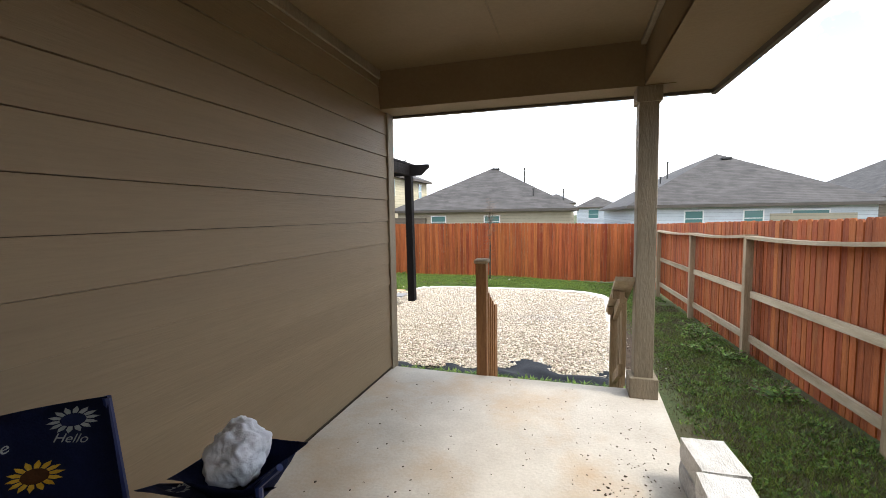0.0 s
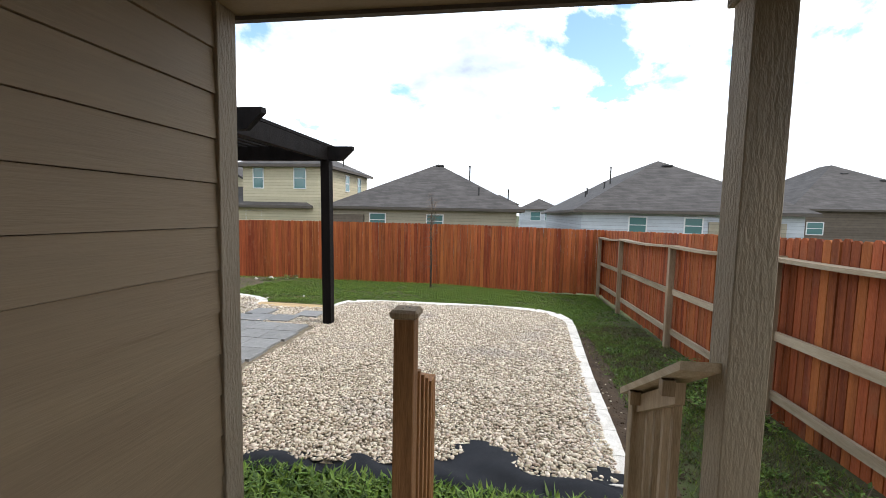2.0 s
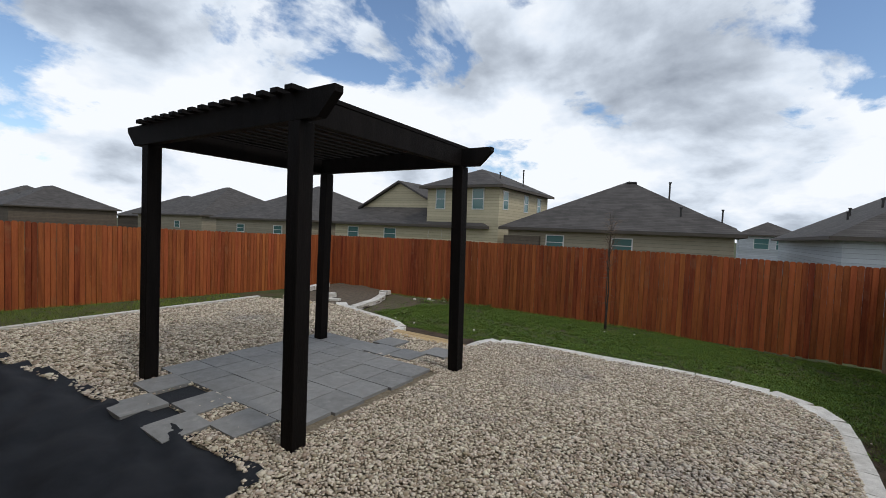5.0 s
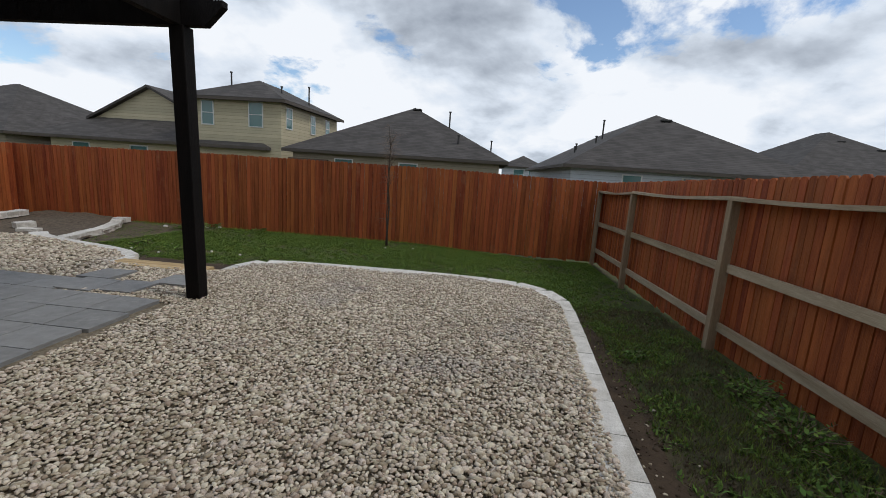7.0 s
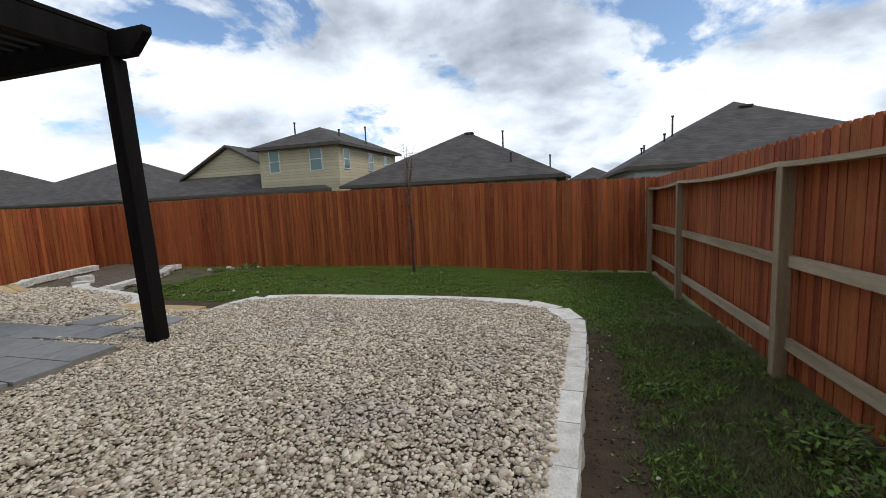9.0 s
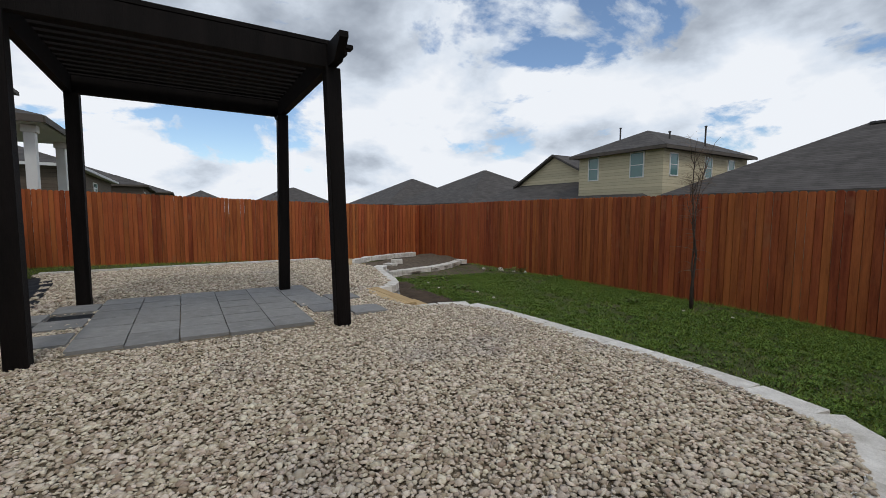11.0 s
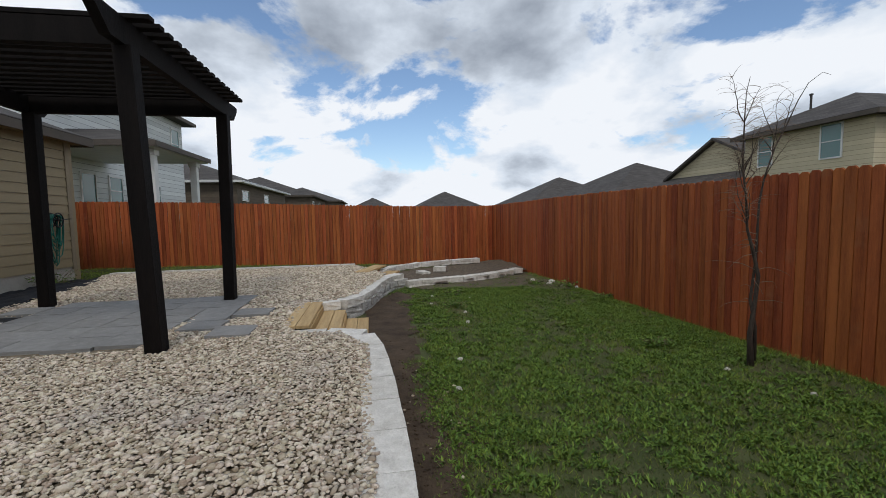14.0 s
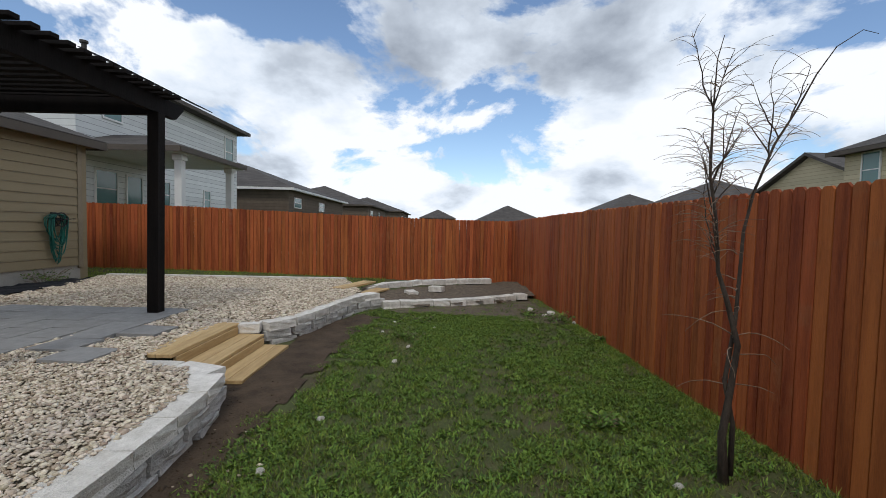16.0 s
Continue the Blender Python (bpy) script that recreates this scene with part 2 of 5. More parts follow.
bark_m = surf("grey_brown_bark", (0.025, 0.019, 0.015), (0.095, 0.072, 0.056), scale=20, fine=90, rough=0.95, bump=0.9, stretch=(1, 1, 0.3))
twig_m = surf("dry_twig", (0.13, 0.085, 0.055), (0.28, 0.20, 0.14), scale=20, fine=90, rough=0.9, bump=0.2)
hose_m = surf("green_rubber_hose", (0.008, 0.09, 0.065), (0.02, 0.17, 0.125), scale=10, rough=0.45, bump=0.05)
black_m = surf("black_plastic", (0.008, 0.008, 0.009), (0.02, 0.02, 0.022), scale=8, rough=0.5, bump=0.05)
solar_m = surf("dark_solar_panel", (0.006, 0.007, 0.012), (0.014, 0.016, 0.024), scale=4, rough=0.25, bump=0.0)

glass_m = bpy.data.materials.new("window_glass")
glass_m.use_nodes = True
gb = glass_m.node_tree.nodes["Principled BSDF"]
gb.inputs["Base Color"].default_value = (0.09, 0.19, 0.18, 1)
gb.inputs["Roughness"].default_value = 0.08
gb.inputs["Specular IOR Level"].default_value = 0.6


# ---- small makers ----
def link_mesh(name, me, material, parent=None, m=None):
    ob = new(name, me)
    if material and not me.materials:
        me.materials.append(material)
    if parent:
        ob.parent = parent
    if m is not None:
        ob.matrix_basis = m
    return ob


def part(name, bm, material, parent=None, label="", smooth=False):
    me = bpy.data.meshes.new(name)
    bm.to_mesh(me)
    bm.free()
    if smooth:
        for p in me.polygons:
            p.use_smooth = True
    ob = link_mesh(name, me, material, parent)
    return tagged(ob, label) if label else ob


def empty(name, x, y, z, label, category, group="", kind="", rz=0.0):
    ob = new(name)
    ob.empty_display_size = 0.1
    ob.matrix_basis = pose(x, y, z, 0, 0, rz)
    return tagged(ob, label, category, group, kind)


def add_box(bm, x0, x1, y0, y1, z0, z1, bevel=0.0):
    made = bmesh.ops.create_cube(bm, size=1.0, matrix=Matrix.LocRotScale(((x0 + x1) / 2, (y0 + y1) / 2, (z0 + z1) / 2), None, (abs(x1 - x0), abs(y1 - y0), abs(z1 - z0))))
    if bevel:
        edges = {e for v in made["verts"] for e in v.link_edges}
        bmesh.ops.bevel(bm, geom=list(edges), offset=bevel, segments=1, affect="EDGES")
    return bm


def box(x0, x1, y0, y1, z0, z1, bevel=0.0):
    return add_box(bmesh.new(), x0, x1, y0, y1, z0, z1, bevel)


def poly(points, height, material_side=None):
    """A prism over a flat outline of (x, y, z) points, reaching down by height."""
    bm = bmesh.new()
    top = [bm.verts.new(p) for p in points]
    low = [bm.verts.new((p[0], p[1], p[2] - height)) for p in points]
    bm.faces.new(top)
    bm.faces.new(list(reversed(low)))
    n = len(top)
    for i in range(n):
        bm.faces.new((top[i], low[i], low[(i + 1) % n], top[(i + 1) % n]))
    bmesh.ops.recalc_face_normals(bm, faces=bm.faces[:])
    return bm


def tube(points, radii, sides=6):
    """A tapered tube along points."""
    bm = bmesh.new()
    add_tube(bm, points, radii, sides)
    return bm


def add_tube(bm, points, radii, sides=6):
    pts = [Vector(p) for p in points]
    rings = []
    for i, p in enumerate(pts):
        d = (pts[min(i + 1, len(pts) - 1)] - pts[max(i - 1, 0)]).normalized()
        a = d.cross(Vector((0.13, 0.37, 0.92)) if abs(d.z) < 0.9 else Vector((1, 0, 0.1))).normalized()
        b = d.cross(a)
        r = radii[i] if isinstance(radii, (list, tuple)) else radii
        rings.append([bm.verts.new(p + (a * math.cos(2 * math.pi * k / sides) + b * math.sin(2 * math.pi * k / sides)) * r) for k in range(sides)])
    for u, v in zip(rings, rings[1:]):
        for k in range(sides):
            bm.faces.new((u[k], u[(k + 1) % sides], v[(k + 1) % sides], v[k]))
    bm.faces.new(list(reversed(rings[0])))
    bm.faces.new(rings[-1])


def smooth01(a, b, v):
    u = min(1.0, max(0.0, (v - a) / (b - a)))
    return u * u * (3 - 2 * u)


def lerp(a, b, u):
    return a + (b - a) * u


def along(points, step):
    """Even stations along a polyline: place and direction angle."""
    out, carry = [], step / 2
    for p, q in zip(points, points[1:]):
        p, q = Vector((*p, 0)), Vector((*q, 0))
        length = (q - p).length
        while carry < length:
            c = p.lerp(q, carry / length)
            out.append((c.x, c.y, math.atan2(q.y - p.y, q.x - p.x)))
            carry += step
        carry -= length
    return out


def bend(points, rounds=2):
    """Rounds off the corners of a polyline."""
    for _ in range(rounds):
        nxt = [points[0]]
        for p, q in zip(points, points[1:]):
            nxt += [(p[0] * 0.75 + q[0] * 0.25, p[1] * 0.75 + q[1] * 0.25), (p[0] * 0.25 + q[0] * 0.75, p[1] * 0.25 + q[1] * 0.75)]
        nxt.append(points[-1])
        points = nxt
    return points


def inside(x, y, outline):
    hit = False
    for (x0, y0), (x1, y1) in zip(outline, outline[1:] + outline[:1]):
        if (y0 > y) != (y1 > y) and x < (x1 - x0) * (y - y0) / (y1 - y0) + x0:
            hit = not hit
    return hit

# ---- the lie of the land ----
PATIO, GRAVEL, CAP = -0.07, -0.40, -0.42


def ground_z(x, y):
    """Height of the lawn: it falls towards the far corner beside the side fence, and beyond the back fence."""
    side = -0.43 - 0.045 * (min(13.5, max(3.0, y)) - 4.0)
    back = lerp(-0.58, -0.69, smooth01(4.0, 11.0, y))
    left = lerp(-0.55, -0.74, smooth01(4.0, 14.0, y))
    z = lerp(back, side, smooth01(-2.5, 1.6, x))
    z = lerp(z, left, smooth01(-8.0, -11.0, x))
    z = lerp(z, -0.45, smooth01(5.3, 4.7, y) * smooth01(3.0, 3.6, y) * smooth01(1.1, 0.7, x) * smooth01(-3.2, -2.2, x))
    z = lerp(z, -1.25, smooth01(15.5, 24.0, y))
    z = lerp(z, 0.15, smooth01(-13.0, -22.0, x) * smooth01(24.0, 16.0, y))
    return z + 0.012 * noise.noise((x * 1.3, y * 1.3, 0.0))


def grid_axis(lo, hi, fine_lo, fine_hi, step):
    vals = [fine_lo + i * step for i in range(int((fine_hi - fine_lo) / step) + 1)]
    a, d = fine_lo, step
    while a > lo:
        d *= 1.6
        a -= d
        vals.insert(0, max(a, lo))
    a, d = fine_hi, step
    while a < hi:
        d *= 1.6
        a += d
        vals.append(min(a, hi))
    return vals


gx, gy = grid_axis(-900, 900, -13.0, 4.0, 0.25), grid_axis(-900, 1200, -3.0, 16.0, 0.25)
gv = [(x, y, ground_z(x, y)) for y in gy for x in gx]
gf = [(j * len(gx) + i, j * len(gx) + i + 1, (j + 1) * len(gx) + i + 1, (j + 1) * len(gx) + i) for j in range(len(gy) - 1) for i in range(len(gx) - 1)]
me = bpy.data.meshes.new("ground")
me.from_pydata(gv, [], gf)
for p in me.polygons:
    p.use_smooth = True
tagged(link_mesh("ground", me, lawn_m), "patchy green lawn over brown soil", "ground", kind="structure")

# outlines on the plan
BED_LINE = [(0.68, 4.95), (0.73, 6.0), (0.77, 7.2), (0.85, 8.4), (0.90, 9.35), (0.87, 9.74), (0.64, 10.1), (0.2, 10.28), (-0.5, 10.34), (-1.6, 10.32), (-2.6, 10.27), (-3.06, 10.18), (-3.25, 9.95), (-3.26, 9.55)]
WEST_LINE = [(-4.84, 9.45), (-4.86, 9.72), (-5.0, 9.92), (-5.3, 10.08), (-5.8, 10.22), (-6.5, 10.36), (-7.1, 10.56), (-7.5, 10.87)]
GRAVEL_OUT = [(0.70, 5.0), (0.77, 7.2), (0.88, 9.4), (0.6, 10.03), (-0.3, 10.29), (-2.7, 10.24), (-3.18, 9.96), (-3.25, 9.6), (-3.45, 9.42), (-4.8, 9.42), (-4.9, 9.76), (-5.3, 10.05), (-5.9, 10.2),
              (-6.9, 10.45), (-7.5, 10.55), (-8.6, 10.15), (-9.2, 9.9), (-9.15, 8.0), (-9.1, 6.0), (-9.0, 4.7), (-7.8, 5.1), (-6.9, 5.25), (-5.7, 5.4), (-4.9, 5.45), (-4.1, 5.5),
              (-3.4, 5.6), (-2.8, 5.58), (-2.55, 5.1), (-2.2, 4.85), (-1.7, 4.82), (-0.9, 4.9), (-0.5, 5.05), (-0.3, 5.22), (0.05, 4.98), (0.3, 4.92)]
gravel_bed = tagged(part("gravel_bed", poly([(x, y, GRAVEL - 0.03) for x, y in GRAVEL_OUT], 0.1), gravelbed_m), "raised bed of tan and white river gravel", "gravel", kind="structure")

# patio slab, foundation
slab = poly([(-1.36, 3.88, PATIO), (-1.36, -4.0, PATIO), (0.82, -4.0, PATIO), (0.84, 3.0, PATIO), (0.87, 3.87, PATIO), (0.5, 3.85, PATIO), (-0.6, 3.85, PATIO)], 0.75)
tagged(part("patio_floor", slab, slab_m), "pale stained concrete patio slab", "floor", kind="structure")

# ---- own house: side wall, rear wall, ceiling, beams ----
WX, WY = -1.36, 3.93
side_wall = tagged(part("wall_side", box(WX - 0.2, WX - 0.022, -4.0, WY, -0.8, 2.75), sheath_m), "tan lap-siding house wall beside the covered patio", "wall", kind="structure")


LAP = 0.189


def lap_board(length, axis):
    """One lap board, thicker at its lower edge. axis 'y' for the side wall, 'x' for the rear."""
    h = LAP - (0.0035 if axis == "y" else 0.009)
    prof = [(-0.012, 0.0), (0.014 if axis == "y" else 0.022, 0.0), (0.004, h), (-0.012, h)]
    vs, fs = [], []
    for s in (0.0, length):
        for d, z in prof:
            vs.append((d, s, z) if axis == "y" else (s, d, z))
    for k in range(4):
        q = (k, (k + 1) % 4, 4 + (k + 1) % 4, 4 + k)
        fs.append(q)
    fs += [(3, 2, 1, 0), (4, 5, 6, 7)]
    me = bpy.data.meshes.new("siding_board")
    me.from_pydata(vs, [], fs)
    me.validate()
    bm = bmesh.new()
    bm.from_mesh(me)
    bmesh.ops.recalc_face_normals(bm, faces=bm.faces[:])
    bm.to_mesh(me)
    bm.free()
    return me


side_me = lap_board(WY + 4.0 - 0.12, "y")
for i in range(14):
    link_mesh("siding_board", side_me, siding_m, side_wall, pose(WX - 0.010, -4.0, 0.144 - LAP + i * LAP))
rear_wall = tagged(part("wall_rear", box(-9.42, WX - 0.2, 3.6, 3.88, -0.9, 2.6), found_m), "tan lap-siding rear wall of the house on a concrete base", "wall", kind="structure")
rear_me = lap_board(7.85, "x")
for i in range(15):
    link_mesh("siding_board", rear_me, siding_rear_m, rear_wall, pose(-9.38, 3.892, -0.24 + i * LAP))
# unseen wall, added close behind to keep light out of the deep patio
tagged(part("wall_back", box(-1.36, 1.2, -2.0, -1.8, -0.8, 2.63), siding_m), "unseen tan wall added behind the patio to cut its light", "wall", kind="structure")
tagged(part("wall_end", box(-9.62, -9.42, -6.0, 3.88, -0.9, 2.6), siding_rear_m), "tan end wall of the house", "wall", kind="structure")
corner_trim = empty("corner_trim", 0, 0, 0, "rough-sawn brown corner boards on the house corner", "trim", kind="structure")
part("corner_board", box(WX - 0.02, WX + 0.016, WY - 0.125, WY + 0.002, PATIO - 0.02, 2.225, 0.003), trim_m, corner_trim)
part("corner_board", box(WX - 0.12, WX + 0.003, WY + 0.002, WY + 0.022, PATIO - 0.2, 2.225, 0.003), trim_m, corner_trim)
part("corner_board", box(-9.46, -9.34, 3.89, 3.925, -0.3, 2.5, 0.003), trim_m, corner_trim)
tagged(part("frieze_trim", box(WX - 0.015, WX + 0.02, -3.99, WY - 0.26, 2.47, 2.54, 0.003), trim_m), "brown trim board under the patio ceiling", "trim", kind="structure")

CEIL, BEAM = 2.54, 2.225
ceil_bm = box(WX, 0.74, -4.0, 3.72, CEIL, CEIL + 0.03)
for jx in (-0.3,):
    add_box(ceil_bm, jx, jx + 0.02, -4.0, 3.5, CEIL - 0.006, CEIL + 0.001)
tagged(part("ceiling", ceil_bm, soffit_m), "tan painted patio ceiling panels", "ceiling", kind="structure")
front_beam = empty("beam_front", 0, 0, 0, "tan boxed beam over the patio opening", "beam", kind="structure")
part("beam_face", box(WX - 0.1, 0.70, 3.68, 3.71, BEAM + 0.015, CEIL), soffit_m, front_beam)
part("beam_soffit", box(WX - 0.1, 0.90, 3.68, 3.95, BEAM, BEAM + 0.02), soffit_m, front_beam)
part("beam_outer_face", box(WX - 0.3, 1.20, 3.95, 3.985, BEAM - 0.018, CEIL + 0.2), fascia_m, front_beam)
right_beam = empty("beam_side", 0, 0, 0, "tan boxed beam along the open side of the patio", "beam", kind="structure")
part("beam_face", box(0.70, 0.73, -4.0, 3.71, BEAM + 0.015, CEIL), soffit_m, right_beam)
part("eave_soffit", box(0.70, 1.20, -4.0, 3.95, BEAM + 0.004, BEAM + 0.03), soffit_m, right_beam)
part("fascia_board", box(1.20, 1.23, -4.0, 3.985, BEAM - 0.03, BEAM + 0.13), fascia_m, right_beam)
tagged(part("crown_trim", box(0.665, 0.702, -4.0, 3.67, CEIL - 0.035, CEIL - 0.002, 0.004), trim_m), "thin tan trim strip along the patio ceiling", "trim", kind="structure")

# roof over the patio and house
EAVE_Z = 2.42


def hip_roof(x0, x1, y0, y1, eave, pitch, thick=0.12):
    """A hip roof over an eave rectangle, with its underside."""
    bm = bmesh.new()
    half = min(x1 - x0, y1 - y0) / 2
    top = eave + half * pitch
    if x1 - x0 >= y1 - y0:
        r = [(x0 + half, (y0 + y1) / 2, top), (x1 - half, (y0 + y1) / 2, top)]
    else:
        r = [((x0 + x1) / 2, y0 + half, top), ((x0 + x1) / 2, y1 - half, top)]
    e = [bm.verts.new(p) for p in ((x0, y0, eave), (x1, y0, eave), (x1, y1, eave), (x0, y1, eave))]
    b = [bm.verts.new((v.co.x, v.co.y, eave - thick)) for v in e]
    a, c = bm.verts.new(r[0]), bm.verts.new((r[1][0] + 0.001, r[1][1] + 0.001, r[1][2]))
    if x1 - x0 >= y1 - y0:
        fs = [(e[0], e[1], c, a), (e[1], e[2], c), (e[2], e[3], a, c), (e[3], e[0], a)]
    else:
        fs = [(e[0], e[1], a), (e[1], e[2], c, a), (e[2], e[3], c), (e[3], e[0], a, c)]
    for f in fs:
        bm.faces.new(f)
    for i in range(4):
        bm.faces.new((e[i], b[i], b[(i + 1) % 4], e[(i + 1) % 4]))
    bm.faces.new(list(reversed(b)))
    bmesh.ops.recalc_face_normals(bm, faces=bm.faces[:])
    return bm, r, top


own_roof = empty("roof_main", 0, 0, 0, "grey shingle roof edge over the tan house", "roof", kind="structure")
bm, _, _ = hip_roof(-9.75, -1.75, -9.0, 4.25, EAVE_Z + 0.13, 0.42, thick=0.02)
part("shingles", bm, roof_m, own_roof)
part("eave_board", box(-9.75, -1.75, 4.22, 4.25, EAVE_Z - 0.06, EAVE_Z + 0.105), fascia_m, own_roof)
part("eave_board", box(-9.78, -9.75, -9.0, 4.25, EAVE_Z - 0.06, EAVE_Z + 0.105), fascia_m, own_roof)
part("eave_soffit", box(-9.75, -1.75, 3.83, 4.22, EAVE_Z - 0.02, EAVE_Z + 0.0), soffit_m, own_roof)
part("patio_roof", box(-1.75, 1.22, -4.2, 3.97, CEIL + 0.2, CEIL + 0.26), roof_m, own_roof)

# ---- patio column, stair, rails ----
column = empty("porch_column", 0.735, 3.77, PATIO, "tan painted square porch column with boxed base", "column")
part("shaft", box(-0.067, 0.067, -0.07, 0.07, 0.15, 2.235, 0.004), trim_m, column)
part("base", box(-0.1, 0.1, -0.1, 0.1, 0.0, 0.155, 0.004), trim_m, column)
part("capital", box(-0.085, 0.085, -0.09, 0.09, 2.185, 2.294, 0.004), trim_m, column)


def stair_rail(x, lean, has_newel):
    top_y, low_y = 3.90, 4.42
    zt, zl = (0.70, 0.42)
    name = "stair_rail"
    rail = empty(name, x, 0, 0, "brown-stained wooden stair railing with balusters" if has_newel else "wooden stair railing with a flat cap beside the column", "railing", "stair railings")
    s = (zl - zt) / (low_y - top_y)

    def sloped(w, h, z_off, y0, y1, x_off=0.0):
        bm = bmesh.new()
        vs = []
        for yy in (y0, y1):
            zz = zt + s * (yy - top_y) + z_off
            for dx, dz in ((-w / 2, 0), (w / 2, 0), (w / 2, h), (-w / 2, h)):
                vs.append(bm.verts.new((dx + x_off, yy, zz + dz)))
        for q in ((0, 1, 5, 4), (1, 2, 6, 5), (2, 3, 7, 6), (3, 0, 4, 7), (3, 2, 1, 0), (4, 5, 6, 7)):
            bm.faces.new([vs[k] for k in q])
        bmesh.ops.recalc_face_normals(bm, faces=bm.faces[:])
        return bm
    if has_newel:
        newel = part("newel_post", box(-0.045, 0.045, 3.845, 3.935, -0.56, 0.905, 0.004), newel_m, rail)
        cap = part("post_cap", box(-0.062, 0.062, 3.828, 3.952, 0.905, 0.945, 0.012), fpost_m, newel, "weathered chamfered post cap")
        for dx, dy in ((-0.012, -0.012), (0.014, 0.004), (-0.004, 0.016)):
            part("nail_head", tube([(dx, 3.89 + dy, 0.944), (dx, 3.89 + dy, 0.947)], 0.004, 6), vent_m, cap)
    part("lower_post", box(-0.04, 0.04, low_y - 0.04, low_y + 0.04, -0.62, zl + 0.02, 0.004), newel_m if has_newel else fpost_m, rail)
    part("top_rail", sloped(0.038, 0.089, -0.09, top_y, low_y + 0.02), newel_m if has_newel else fpost_m, rail)
    if not has_newel:
        part("cap_board", sloped(0.14, 0.035, 0.02, top_y - 0.16, low_y + 0.09), rail_m, rail, "weathered flat handrail cap")
        for yy in (top_y + 0.02, low_y - 0.08):
            zz = zt + s * (yy - top_y)
            part("bracket", box(-0.07, -0.02, yy - 0.02, yy + 0.02, zz - 0.05, zz + 0.015), fpost_m, rail)
    part("bottom_rail", sloped(0.038, 0.089, -0.68, top_y, low_y + 0.02), newel_m if has_newel else fpost_m, rail)
    for k in range(4):
        yy = top_y + 0.1 + k * 0.105
        zz = zt + s * (yy - top_y)
        part("baluster", box(-0.017 + 0.028, 0.017 + 0.028, yy - 0.017, yy + 0.017, zz - 0.75, zz - 0.015, 0.002), newel_m if has_newel else fpost_m, rail)
    return rail


stair_rail(-0.53, 0, True)
stair_rail(0.60, 0, False)
steps = empty("patio_steps", 0, 0, 0, "pale concrete steps from the patio to the yard", "steps")
part("step", box(-0.46, 0.54, 3.84, 4.10, -0.7, -0.235, 0.008), slab_m, steps)
part("step", box(-0.46, 0.54, 4.10, 4.36, -0.7, -0.385, 0.008), slab_m, steps)

# ---- pergola ----
PX0, PX1, PY0, PY1, PTOP = -5.36, -2.89, 6.01, 8.45, 2.12
pergola = empty("pergola", 0, 0, 0, "black-stained timber pergola with slatted roof standing on gravel", "pergola")
for x, y, lean in ((PX1, PY0, 0.0), (PX1, PY1, -0.08), (PX0 + 0.11, PY1 - 0.12, 0.03), (PX0, PY0, 0.01)):
    bm = box(x - 0.07, x + 0.07, y - 0.07, y + 0.07, GRAVEL - 0.12, PTOP, 0.006)
    for v in bm.verts:
        if v.co.z > 1:
            v.co.y += lean
    part("post", bm, ebony_m, pergola)


def cut_beam(x0, x1, y, z0, z1, t):
    """A beam along x with its ends cut back below."""
    bm = bmesh.new()
    prof = [(x0, z1), (x0, z1 - 0.05), (x0 + 0.17, z0), (x1 - 0.17, z0), (x1, z1 - 0.05), (x1, z1)]
    a = [bm.verts.new((x, y - t / 2, z)) for x, z in prof]
    b = [bm.verts.new((x, y + t / 2, z)) for x, z in prof]
    bm.faces.new(a)
    bm.faces.new(list(reversed(b)))
    for i in range(6):
        bm.faces.new((a[i], b[i], b[(i + 1) % 6], a[(i + 1) % 6]))
    bmesh.ops.recalc_face_normals(bm, faces=bm.faces[:])
    return bm


for y in (PY0 - 0.03, PY1 - 0.09):
    part("beam", cut_beam(PX0 - 0.40, PX1 + 0.43, y, PTOP, PTOP + 0.21, 0.08), ebony_m, pergola)
for x in (PX0, PX1):
    part("side_beam", box(x - 0.04, x + 0.04, PY0 + 0.012, PY1 - 0.132, PTOP, PTOP + 0.207, 0.003), ebony_m, pergola)
n_slat = 15
for i in range(n_slat):
    x = lerp(PX0, PX1, i / (n_slat - 1))
    part("slat", box(x - 0.045, x + 0.045, PY0 - 0.13, PY1 + 0.13, PTOP + 0.21, PTOP + 0.25, 0.003), ebony_m, pergola)

# ---- fences ----
PITCH = 0.096


def picket_mesh(height, k):
    """A dog-eared picket standing on z = 0, its face across x."""
    w, t, c = 0.0962, 0.016, 0.022
    w -= 0.0008 * (k % 3)
    prof = [(-w / 2, 0), (w / 2, 0), (w / 2, height - c), (w / 2 - c, height), (-w / 2 + c, height), (-w / 2, height - c)]
    vs = [(x * 0.90, -t / 2, z) for x, z in prof] + [(x, t / 2, z) for x, z in prof]
    fs = [(0, 1, 2, 3, 4, 5), (11, 10, 9, 8, 7, 6)] + [(i, i + 6, (i + 1) % 6 + 6, (i + 1) % 6) for i in range(6)]
    me = bpy.data.meshes.new("picket")
    me.from_pydata(vs, [], fs)
    me.materials.append(picket_m)
    return me


PICKETS = [picket_mesh(1.80 + 0.012 * (k % 3 - 1), k) for k in range(5)]


